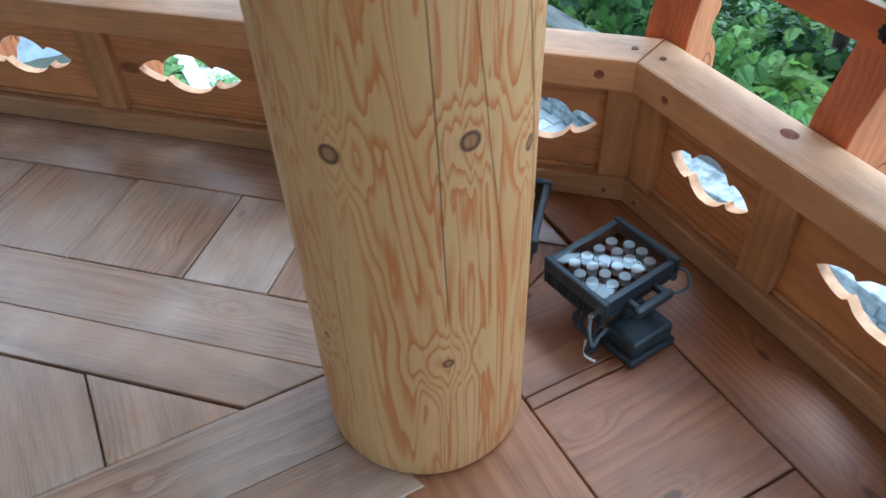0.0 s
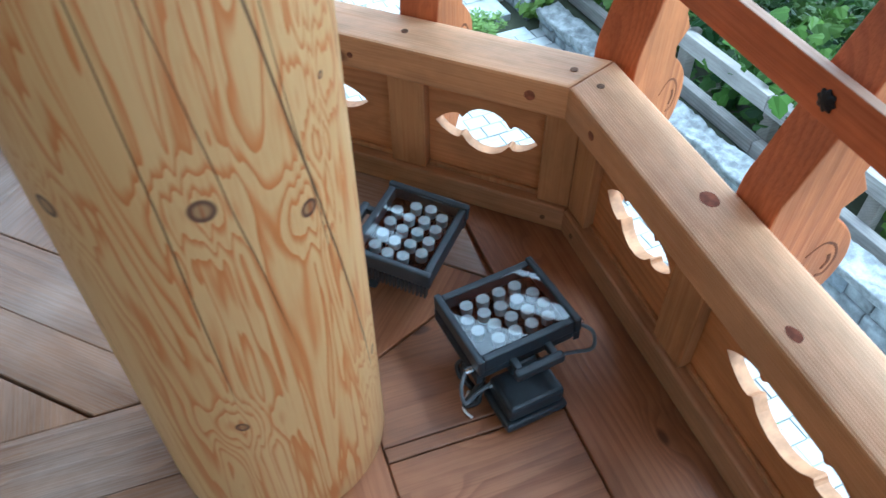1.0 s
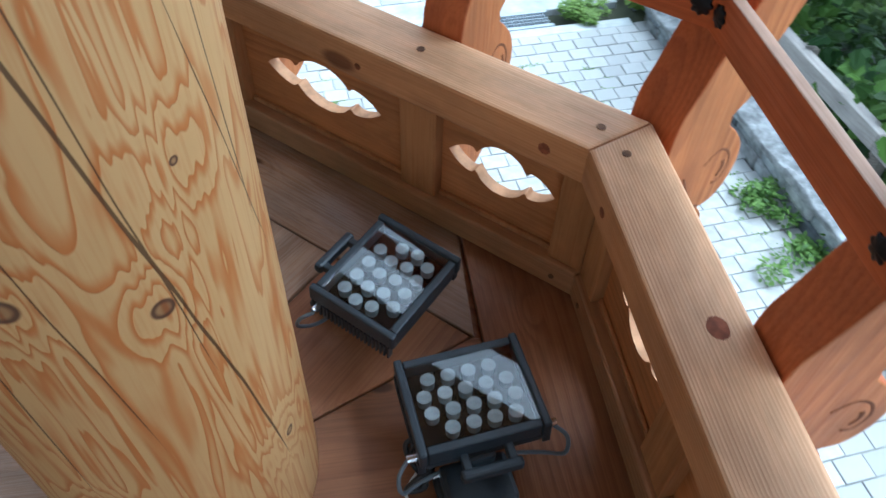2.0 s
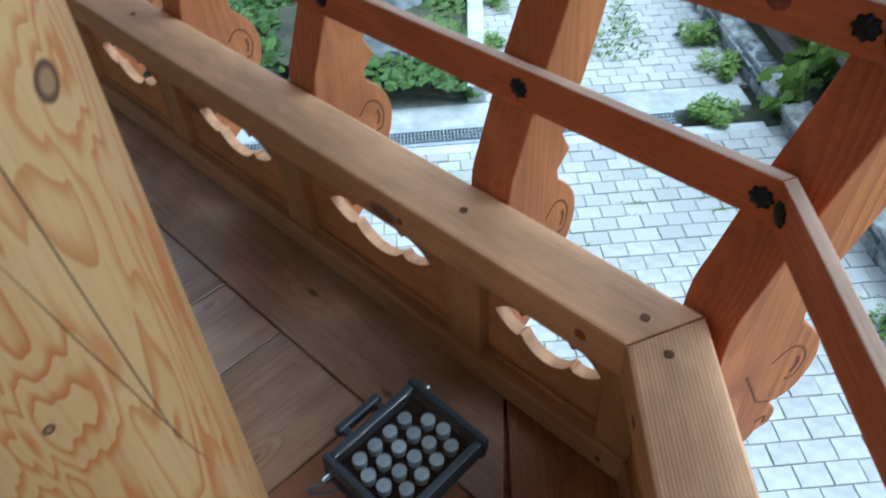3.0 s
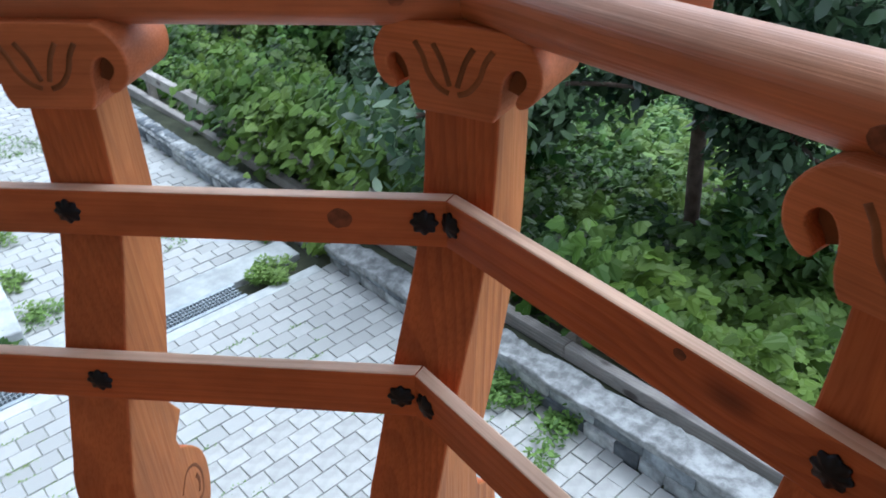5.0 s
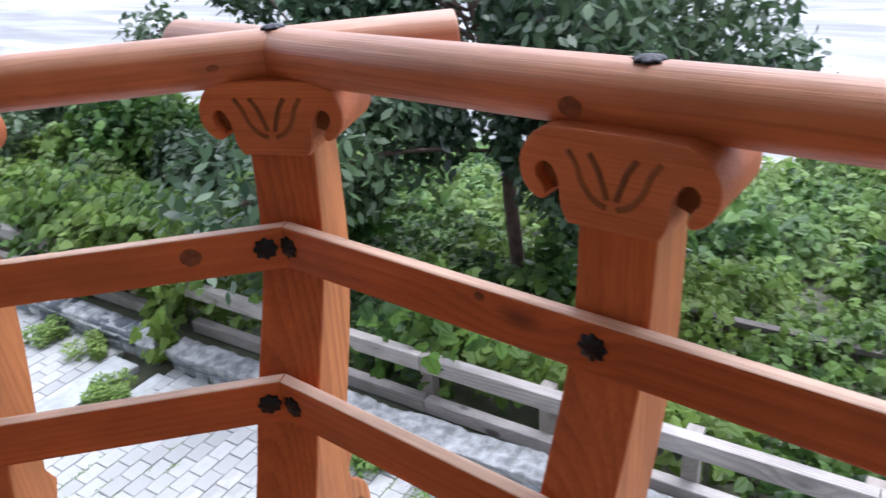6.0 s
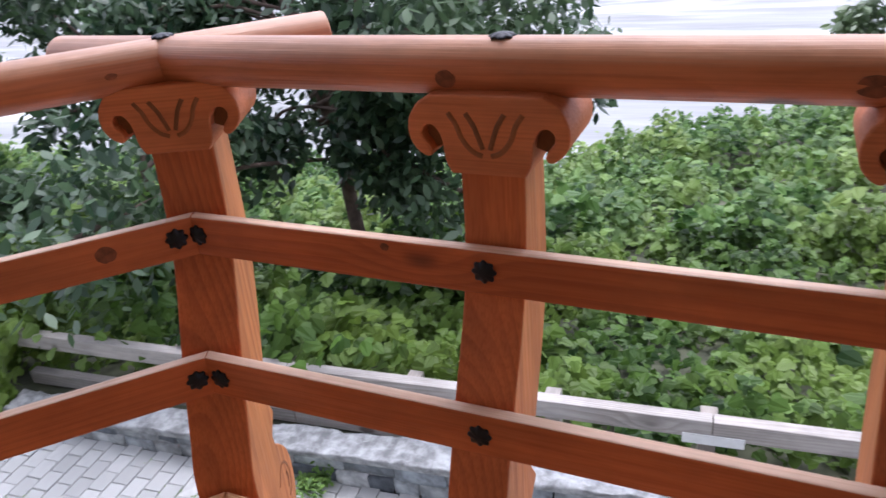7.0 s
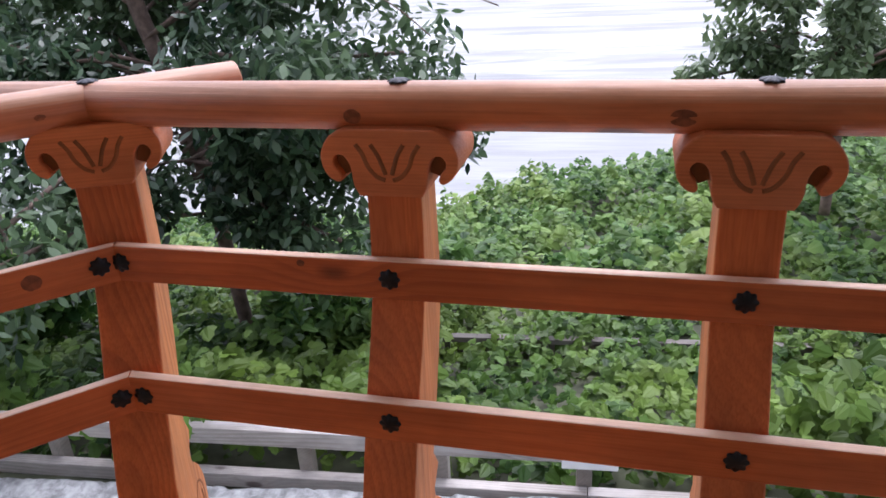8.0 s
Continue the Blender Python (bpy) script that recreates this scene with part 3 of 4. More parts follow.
def pierced_panel(x0, x1, z0, z1, y0, y1, cx, cz, width, height):
    """A board with a leaf-shaped hole right through it, built in columns."""
    line = smooth_line(CUT_HALF, 3)
    line = line + [(-x, z) for x, z in line[-2::-1]]
    xs, last = [], None
    for x, z in line:
        if last is None or x > last + 1e-4:
            xs.append((cx + x * width, max(z, 0.0) * height / 2))
            last = x
    b = bmesh.new()
    cols = [(x0, 0.0)] + xs + [(x1, 0.0)]
    grid = []
    for x, q in cols:
        row = []
        for y in (y0, y1):
            lo_mid = b.verts.new((x, y, cz - q))
            hi_mid = b.verts.new((x, y, cz + q)) if q > 1e-5 else lo_mid
            row.append((b.verts.new((x, y, z0)), lo_mid, hi_mid, b.verts.new((x, y, z1))))
        grid.append(row)
    cut = []

    def quad(*vs):
        vs = [v for k, v in enumerate(vs) if v not in vs[:k]]
        return b.faces.new(vs) if len(vs) > 2 else None

    for (a, c) in zip(grid, grid[1:]):
        for k in (0, 1):
            quad(a[k][0], c[k][0], c[k][1], a[k][1])
            quad(a[k][2], c[k][2], c[k][3], a[k][3])
        quad(a[0][0], c[0][0], c[1][0], a[1][0])
        quad(a[0][3], c[0][3], c[1][3], a[1][3])
        if a[0][1] is not a[0][2] or c[0][1] is not c[0][2]:
            cut.append(quad(a[0][1], c[0][1], c[1][1], a[1][1]))
            cut.append(quad(a[0][2], c[0][2], c[1][2], a[1][2]))
    for e in (grid[0], grid[-1]):
        quad(e[0][0], e[0][1], e[1][1], e[1][0])
        quad(e[0][2], e[0][3], e[1][3], e[1][2])
    bmesh.ops.recalc_face_normals(b, faces=b.faces[:])
    for f in cut:
        if f is not None:
            f.material_index = 1
    return b


def knot_disc(rail, place, normal, rx, ry):
    """A knot: a thin oval of darker end grain, flush with the board."""
    b = bmesh.new()
    n = 22
    mid = b.verts.new((0, 0, 0.0007))
    ring = []
    for i in range(n):
        a = 2 * math.pi * i / n
        k = 1 + 0.12 * noise.noise(Vector((math.cos(a) * 2, math.sin(a) * 2, place[0] * 9)))
        ring.append((b.verts.new((rx * k * math.cos(a), ry * k * math.sin(a), 0.0004)), b.verts.new((rx * k * math.cos(a), ry * k * math.sin(a), -0.002))))
    for i in range(n):
        j = (i + 1) % n
        b.faces.new((mid, ring[i][0], ring[j][0]))
        b.faces.new((ring[i][1], ring[j][1], ring[j][0], ring[i][0]))
    m = Matrix.Translation(place) @ Vector(normal).to_track_quat("Z", "Y").to_matrix().to_4x4()
    part("knot", b, KNOTW, rail, "dark knot in the wood", m=m)


def topped(name, bm, mat, lit_mat):
    """A beam with a second, paler material on its upper face, for the sky light there."""
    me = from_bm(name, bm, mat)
    me.materials.append(lit_mat)
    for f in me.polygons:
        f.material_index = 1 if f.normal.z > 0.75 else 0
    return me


def build_side(side):
    m = SIDE_L if side == "L" else SIDE_R
    sgn = -1 if side == "L" else 1
    posts = POSTS_L if side == "L" else POSTS_R
    rail = thing("wooden_railing", "orange-stained timber railing with pierced panels, scroll posts and a round handrail", "railing", "pavilion railings", m=m)
    part("rail_beam", topped("rail_beam", mitred(side, 0.0, RAIL_DEEP, RAIL_LOW, RAIL_TOP, bev=0.007), RAIL, RAIL_TOP_LIT), None, rail, "thick sawn beam with a worn top, coloured paler for the sky light")
    part("sill_beam", mitred(side, 0.038, 0.13, 0.001, 0.066, bev=0.006), SILLW, rail, "low dusty sill beam on the floor")
    # uprights and pierced panels between sill and beam
    stops = [0.0] + [abs(p) for p in posts] + [REACH]
    for i, s in enumerate(stops):
        if i == 0:
            x0, x1 = (-0.052, 0.05 * MITRE) if side == "L" else (-0.05 * MITRE, 0.052)
        else:
            x0, x1 = sgn * s - 0.044, sgn * s + 0.044
        part("upright", box(x0, x1, 0.05, 0.124, 0.067, RAIL_LOW - 0.001, 0.003), UPRIGHT, rail)
    for i in range(len(stops) - 1):
        a, b = stops[i] + (0.052 if i == 0 else 0.045), stops[i + 1] - 0.045
        x0, x1 = (a, b) if sgn > 0 else (-b, -a)
        width = 0.24 if i == 0 else 0.315
        cx = (x0 + x1) / 2
        me = from_bm("panel", pierced_panel(x0, x1, 0.067, RAIL_LOW - 0.001, 0.074, 0.1, cx, 0.197, width, 0.115), PANEL)
        me.materials.append(CUT)
        part("panel", me, None, rail, "panel with a leaf-shaped hole cut through")
        # a thin bead where the panel meets the sill
        part("panel_bead", box(x0 + 0.001, x1 - 0.001, 0.064, 0.0735, 0.0665, 0.079, 0.003), UPRIGHT, rail)
    for s in posts:
        rail_post(rail, pose(s, 0, 0))
        capital(rail, pose(s, 0, 0.947))
    for z, y, low, high in ((0.6, 0.18, 0.036, 0.037), (0.815, 0.264, 0.037, 0.031)):
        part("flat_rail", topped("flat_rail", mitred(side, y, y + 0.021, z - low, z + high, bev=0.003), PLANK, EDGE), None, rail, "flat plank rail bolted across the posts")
    corner = (0.059, 0.087) if side == "L" else (-0.056, -0.107)
    firsts = ((-0.355, -0.382) if side == "L" else (0.395, 0.385))
    for z, y, k in ((0.6, 0.18, 0), (0.815, 0.264, 1)):
        flower_bolt(rail, pose(corner[k], y, z, 90, 0, 0), 0.0165, 0.6)
        flower_bolt(rail, pose(firsts[k], y, z, 90, 0, 0), 0.0165, 0.6)
        for s in posts[1:]:
            flower_bolt(rail, pose(s + (0.045 if side == "L" else 0.0), y, z, 90, 0, 0), 0.0165, 0.6)
    # round handrail: runs past the corner
    y, r, zc = 0.338, 0.0375, 1.0765 if side == "L" else 1.077
    over = 0.255 if side == "L" else 0.225
    x0, x1 = (-REACH, y * MITRE + over) if side == "L" else (-y * MITRE - over, REACH)
    b = rod((x0, y, zc), (x1, y, zc), r, 40)
    rims = [e for e in b.edges if len({round(v.co.x, 4) for v in e.verts}) == 1 and e.calc_face_angle(0) > 0.8]
    bmesh.ops.bevel(b, geom=rims, offset=0.004, segments=2, affect="EDGES", profile=0.5)
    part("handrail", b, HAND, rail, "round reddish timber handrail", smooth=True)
    for s in posts:
        flower_bolt(rail, pose(s + 0.01, y, zc + r - 0.0015, 0, 0, 10), 0.0165, 0.55)
    pegs = (-0.0085, -0.37, -1.51) if side == "L" else (0.017,)
    yp = 0.061 if side == "L" else 0.057
    for s in pegs:
        part("dowel_peg", rod((s, yp, RAIL_TOP - 0.01), (s, yp, RAIL_TOP + 0.0012), 0.0075, 16), PEG, rail, "dark wooden peg")
    part("nail_head", rod((-0.03 if side == "L" else 0.03, 0.036, 0.03), (-0.03 if side == "L" else 0.03, 0.0385, 0.03), 0.006, 12), PEG, rail, "dark nail head")
    top, face = (0, 0, 1), (0, -1, 0)
    if side == "R":
        knot_disc(rail, (0.353, 0.073, RAIL_TOP), top, 0.019, 0.015)
        knot_disc(rail, (0.1, 0.0, 0.37), face, 0.01, 0.009)
        knot_disc(rail, (0.62, 0.03, RAIL_TOP), top, 0.015, 0.01)
        knot_disc(rail, (0.235, 0.264, 0.835), face, 0.007, 0.006)
        knot_disc(rail, (0.335, 0.3018, 1.068), (0, -0.97, -0.24), 0.014, 0.012)
        knot_disc(rail, (0.815, 0.3018, 1.07), (0, -0.97, -0.2), 0.018, 0.013)
    else:
        knot_disc(rail, (-0.075, 0.0, 0.372), face, 0.011, 0.011)
        knot_disc(rail, (-0.47, 0.0, 0.365), face, 0.007, 0.007)
        knot_disc(rail, (-0.02, 0.264, 0.817), face, 0.016, 0.014)
        knot_disc(rail, (0.06, 0.3008, 1.075), face, 0.009, 0.005)
    if side == "L":
        turn = pose(0, 0, 0, 0, 0, -TURN / 2)
        rail_post(rail, turn @ pose(0, 0.01, 0), 0.102, 0.02)
        capital(rail, turn @ pose(0, 0.027, 0.947))
        flower_bolt(rail, turn @ pose(0, 0.368, 1.077 + 0.036, 0, 0, 0), 0.0165, 0.55)


# ---- pillar ----
PX, PY, PR = -0.298, -0.646, 0.187
KNOTS = []
# azimuth at the low end, degrees per metre, low end, high end, half width
CRACKS = [(-57.5, -9, 0.35, 1.3, 0.0009), (-30, -35, 0.42, 1.2, 0.0008), (15, -51, 0.2, 1.15, 0.0018), (32, -22, 0.62, 1.4, 0.0011), (-5, -28, 0.5, 1.3, 0.0008), (40, -70, 0.55, 1.0, 0.0009), (-110, 4, 0.1, 0.6, 0.0007)]


def knot(azimuth, z, size):
    """A knot on the log's surface, at a compass angle in degrees from the log's axis."""
    a = radians(azimuth)
    KNOTS.append((PR * math.cos(a), PR * math.sin(a), z, size))


def build_pillar():
    b = bmesh.new()
    n, rows = 72, 40
    rings = []
    for j in range(rows + 1):
        z = 2.75 * j / rows
        if j == 0:
            z = 0.001
        ring = []
        for i in range(n):
            a = 2 * math.pi * i / n
            r = PR + 0.0035 * noise.noise(Vector((math.cos(a) * 1.2, math.sin(a) * 1.2, z * 0.8)))
            if j == 0:
                r -= 0.006
            ring.append(b.verts.new((r * math.cos(a), r * math.sin(a), z)))
        rings.append(ring)
        if j == 0:
            rings.append([b.verts.new(((PR - 0.001) * math.cos(2 * math.pi * i / n), (PR - 0.001) * math.sin(2 * math.pi * i / n), 0.012)) for i in range(n)])
    for a, c in zip(rings, rings[1:]):
        for i in range(n):
            b.faces.new((a[i], a[(i + 1) % n], c[(i + 1) % n], c[i]))
    b.faces.new(rings[0][::-1])
    b.faces.new(rings[-1])
    solo("pillar", b, LOG, "thick round peeled pine pillar with knots and drying cracks", "pillar", m=pose(PX, PY, 0), smooth=True)


# ---- floodlights ----


def floodlight(m, high, tilt):
    """A square LED floodlight standing on the floor with its face up. Local x and y span the face, the handle is at +x."""
    ob = thing("floodlight", "dark grey square LED floodlight with glass face on the floor", "floodlight", "floodlights", m=m)
    w, d, h = 0.088, 0.105, 0.056
    head = pose(0, 0, high) @ tilt
    body_ob = part("housing", box(-w + 0.004, w - 0.004, -d + 0.008, d - 0.008, -h, -0.0345, 0.006), CASE, ob, m=head)
    for sy in (-1, 1):
        part("side_bezel", box(-w - 0.002, w + 0.002, sy * (d - 0.006) - 0.007, sy * (d - 0.006) + 0.007, -0.034, 0.003, 0.004), CASE, body_ob)
    for sx in (-1, 1):
        part("end_bezel", box(sx * (w - 0.009) - 0.0075, sx * (w - 0.009) + 0.0075, -d + 0.0135, d - 0.0135, -0.034, -0.001, 0.003), CASE, body_ob)
    part("led_plate", box(-w + 0.0167, w - 0.0167, -d + 0.0137, d - 0.0137, -0.0342, -0.0305, 0.0), INNER, body_ob)
    for i in range(21):
        x = -0.082 + 0.164 * i / 20
        for sy in (-1, 1):
            part("cooling_fin", box(x - 0.0018, x + 0.0018, sy * (d - 0.003) - 0.006, sy * (d - 0.003) + 0.006, -h - 0.006, -0.0305, 0.0), CASE, body_ob)
    me = lens()
    for x, first, count in ((-0.047, -0.0585, 4), (-0.0165, -0.072, 5), (0.0145, -0.067, 5), (0.0455, -0.042, 4)):
        for k in range(count):
            part("led_lens", me, None, body_ob, m=pose(x, first + 0.0345 * k, -0.0305))
    pane = part("glass", box(-w + 0.0167, w - 0.0167, -d + 0.0137, d - 0.0137, -0.0045, -0.002, 0.0), GLASS, body_ob, "clear glass pane")
    pane.visible_shadow = False
    for y in (-0.036, 0.036):
        part("handle_arm", box(w - 0.006, w + 0.036, y - 0.007, y + 0.007, -0.042, -0.026, 0.003), CASE, body_ob)
    part("handle_bar", box(w + 0.022, w + 0.04, -0.05, 0.05, -0.045, -0.024, 0.006), CASE, body_ob)
    # bracket and driver box below
    part("base_plate", box(0.062, 0.158, -0.078, 0.05, 0.001, 0.02, 0.006), CASE, ob)
    part("driver_box", box(0.066, 0.15, -0.07, 0.044, 0.0205, 0.06, 0.008), CASE, ob)
    part("bracket", box(0.0, 0.088, -0.034, 0.022, 0.0605, high - 0.058, 0.008), CASE, ob)
    for y in (-1, 1):
        part("base_screw", rod((0.075, -0.01 + y * 0.055, 0.045), (0.075, -0.01 + y * 0.071, 0.045), 0.0065, 10), STEEL, ob, "bright steel screw")
        part("head_screw", rod((w - 0.02, y * (d + 0.001), -0.035), (w - 0.02, y * (d + 0.017), -0.035), 0.0065, 10), STEEL, body_ob, "bright steel screw")
        part("grey_lead", tube([(w - 0.02, y * (d + 0.012), high - 0.036), (w + 0.0, y * (d + 0.033), high - 0.05), (w + 0.012, y * (d + 0.03), high - 0.085), (w - 0.005, y * (d - 0.002), high - 0.1), (0.07, y * 0.05, high - 0.1)], 0.0036, 8, 5), CABLEG, ob, "grey cable loop", smooth=True)
    loops = []
    for k in range(3):
        a = 0.012 * k
        loops = [(0.05, -0.04, 0.085), (0.04 - a, -0.075 - a, 0.09 - a), (0.03, -0.1 - a / 2, 0.05), (0.05 + a, -0.09, 0.012), (0.075, -0.1 - a, 0.008 + a / 3), (0.06, -0.075, 0.03 + a)]
        part("power_cable", tube(loops, 0.0046, 8, 6), CABLE, ob, "tangled black cable", smooth=True)
    part("cable_tail", tube([(0.05, -0.1, 0.012), (0.075, -0.125, 0.006), (0.1, -0.12, 0.006)], 0.003, 6, 4), SIGN, ob, "bare white cable end", smooth=True)
    return ob


def lens():
    b = rod((0, 0, 0), (0, 0, 0.019), 0.0112, 20, 0.0122)
    me = from_bm("led_lens", b, LENS)
    return me


def glass_material(name, rough, colour):
    m, nt, b = node_mat(name)
    b.inputs["Base Color"].default_value = (*colour, 1)
    b.inputs["Transmission Weight"].default_value = 1.0
    b.inputs["Roughness"].default_value = rough
    b.inputs["IOR"].default_value = 1.5
    return m


GLASS = glass_material("clear_glass", 0.0, (0.95, 0.97, 0.98))
LENS = plain("frosted_lens", (0.3, 0.35, 0.375), 0.25, 0, 0.2, 90)

# ---- outdoors: u runs away from the pavilion across the lane, v along the wall ----
OUT = pose(0, 0, 0, 0, 0, 48.5) @ Matrix.Translation((0.37, 0.14, -0.903)) @ Matrix.Scale(1.74, 4)  # the plan below is drawn in units of 1.74 m
WALL_U = 1.509


def wall_top(v):
    return -0.85 - 0.03 * v


def quads_object(name, verts, faces, mat, label, category, kind, m=None, smooth=False):
    me = bpy.data.meshes.new(name)
    me.from_pydata(verts, [], faces)
    me.materials.append(mat)
    if smooth:
        for f in me.polygons:
            f.use_smooth = True
    ob = new(name, me)
    if m is not None:
        ob.matrix_world = m
    return tagged(ob, label, category, "", kind)


def land(u, v):
    """Height of the planted slope behind the wall, with a ridge before the sea."""
    d = max(u - 1.62, 0.0)
    h = -0.93 - 0.25 * min(d, 2.2) - 0.1 * max(d - 2.2, 0.0)
    bumpy = noise.noise(Vector((u * 0.5, v * 0.5, 3.1))) * min(0.28, 0.1 + d * 0.03) + noise.noise(Vector((u * 1.3, v * 1.3, 8.1))) * min(0.22, d * 0.03)
    crest = max(-3.6, min(-2.1, -2.3 - 0.29 * (v + 2.0)))
    k = math.exp(-((u - 10.0) / 3.4) ** 2)
    if u > 10.0:
        return crest - 0.42 * (u - 10.0) + bumpy
    return h + (crest - h) * k + bumpy


def build_ground():
    # one sheet: lane, slope, shore, and an added rise behind the walk
    us = [-40, -20, -14, -10, -6, -4.5, -2, 0, 1.0, 1.5, 1.62] + [1.62 + 0.45 * i for i in range(1, 32)] + [18, 21, 25, 30]
    vs = [-60, -40, -25, -16] + [-12 + 0.6 * i for i in range(41)] + [16, 25, 40, 60]
    verts, faces = [], []
    for v in vs:
        for u in us:
            z = GROUND - 0.04 if u < 1.6 else land(u, v)
            # unseen rise, added to block the light that comes from behind
            if u < -4.5:
                z += min(9.0, (-4.5 - u) * 0.95)
            if u > 16:
                z = min(z, -5.5 - (u - 16) * 0.5)
            verts.append((u, v, z))
    n = len(us)
    for j in range(len(vs) - 1):
        for i in range(n - 1):
            a = j * n + i
            faces.append((a, a + 1, a + n + 1, a + n))
    quads_object("ground", verts, faces, SOIL, "dark soil of the lane and slope, with an added rise behind", "ground", "structure", OUT, True)
    s = 4000
    quads_object("water", [(-200, -s, -9), (s, -s, -9), (s, s, -9), (-200, s, -9)], [(0, 1, 2, 3)], SEA, "pale grey sea with white breaking waves", "sea", "structure", OUT)


def paver_mesh(w, d):
    b = bmesh.new()
    g, h, e = 0.0019, 0.03, 0.0022
    x, y = w / 2 - g, d / 2 - g
    low = [b.verts.new(p) for p in ((-x, -y, -h), (x, -y, -h), (x, y, -h), (-x, y, -h))]
    mid = [b.verts.new(p) for p in ((-x, -y, -e), (x, -y, -e), (x, y, -e), (-x, y, -e))]
    top = [b.verts.new(p) for p in ((-x + e, -y + e, 0), (x - e, -y + e, 0), (x - e, y - e, 0), (-x + e, y - e, 0))]
    for a, c in ((low, mid), (mid, top)):
        for i in range(4):
            b.faces.new((a[i], a[(i + 1) % 4], c[(i + 1) % 4], c[i]))
    b.faces.new(top)
    return b


PW, PD = 0.1115, 0.0865


def build_paving():
    pavement = tagged(new("pavement"), "pale grey concrete block paving in running bond with weeds in its joints", "paving", kind="structure")
    pavement.matrix_world = OUT
    rnd = random.Random(8)
    me = from_bm("paving_block", paver_mesh(PW, PD), PAVE)
    cells = []
    row = 0
    v = -3.5
    while v < 2.72:
        u = -2.0 + (PW / 2 if row % 2 else 0)
        while u < WALL_U + 0.02:
            cells.append((u, v))
            u += PW
        v += PD
        row += 1
    far = []
    # the lane beyond the drain, laid the same way
    v = 3.16
    while v < 9.0:
        lim = 1.5
        u = -0.02 + (PW / 2 if row % 2 else 0)
        while u < 0.095 * (v - 3.24):
            u += PW
        while u < lim:
            far.append((u, v))
            u += PW
        v += PD
        row += 1
    cells.sort(key=lambda c: (c[0] - 0.55) ** 2 + (c[1] - 1.0) ** 2)
    for u, v in cells[:290]:
        part("paving_block", me, None, pavement, m=pose(u, v, GROUND + rnd.uniform(-0.003, 0.002), rnd.uniform(-0.8, 0.8), rnd.uniform(-0.8, 0.8), rnd.uniform(-0.8, 0.8)))
    verts, faces = [], []
    src = [v.co.copy() for v in me.vertices]
    poly = [tuple(p.vertices) for p in me.polygons]
    for u, v in cells[290:] + far:
        k = len(verts)
        m = pose(u, v, GROUND + rnd.uniform(-0.003, 0.002), rnd.uniform(-0.8, 0.8), rnd.uniform(-0.8, 0.8), rnd.uniform(-0.8, 0.8))
        verts.extend(tuple(m @ c) for c in src)
        faces.extend(tuple(i + k for i in p) for p in poly)
    rest = quads_object("paving_blocks", verts, faces, PAVE_FAR, "", "", "stuff")
    rest.parent = pavement
    for v0, v1 in ((-4, 2.665), (3.105, 9.5)):
        bed = prism([(-4, v0), (WALL_U, v0), (WALL_U, v1), (-4, v1)], GROUND - 0.035, GROUND - 0.008, "Z")
        solo("paving_bed", bed, SAND, "dark sand and moss in the paving joints", "paving", "structure", m=OUT)


def paving_far_material():
    m, nt, b = node_mat("paving_stone_far")
    geo = nt.nodes.new("ShaderNodeNewGeometry")
    tc = nt.nodes.new("ShaderNodeTexCoord")
    n = add(nt, "ShaderNodeTexNoise", Scale=22.0, Detail=5.0)
    nt.links.new(tc.outputs["Object"], n.inputs["Vector"])
    col = mix(nt, geo.outputs["Random Per Island"], (0.33, 0.333, 0.325), (0.43, 0.433, 0.425))
    col = mix(nt, calc(nt, "MULTIPLY", step(nt, n.outputs[0], 0.4, 0.7), 0.35), col, (0.34, 0.35, 0.35))
    nt.links.new(col, b.inputs["Base Color"])
    b.inputs["Roughness"].default_value = 0.8
    bump(nt, b, n.outputs[0], 0.3, 0.004)
    return m


PAVE_FAR = paving_far_material()


def build_drain():
    ob = thing("drain_grate", "galvanised steel drain grating set in a concrete channel", "drain", m=OUT)
    v0, v1 = 2.76, 2.87
    # black sheet close under the bars stands for the pit's deep shade
    part("pit", box(-2.6, 1.02, v0, v1, GROUND - 0.039, GROUND - 0.036, 0), DEPTH_SHADE, ob)
    for v in (v0 - 0.012, v1 + 0.012):
        part("frame", box(-2.6, 1.02, v - 0.012, v + 0.012, GROUND - 0.03, GROUND + 0.006, 0.002), GRATE, ob)
    k = -2.58
    me = from_bm("bar", box(-0.0018, 0.0018, v0 + 0.0005, v1 - 0.0005, GROUND - 0.01, GROUND + 0.004, 0), GRATE)
    while k < 1.0:
        part("bar", me, None, ob, m=pose(k, 0, 0))
        k += 0.019
    for i in range(3):
        v = v0 + (v1 - v0) * (i + 1) / 4
        part("cross_bar", box(-2.59, 1.01, v - 0.002, v + 0.002, GROUND - 0.009, GROUND + 0.0052, 0), GRATE, ob)
    for a, b in ((2.66, v0 - 0.025), (v1 + 0.025, 3.11)):
        solo("drain_kerb", box(-2.6, 1.45, a, b, GROUND - 0.05, GROUND + 0.002, 0.006), CONC, "pale concrete strip beside the drain", "kerb", m=OUT, group="drain kerbs")
    solo("side_kerb", box(-0.1, 0.0, 0.0, 6.0, GROUND - 0.1, GROUND + 0.1, 0.01), CONC, "pale concrete kerb along the lane", "kerb", m=OUT @ pose(0.03, 3.12, 0, 0, 0, -5.4))


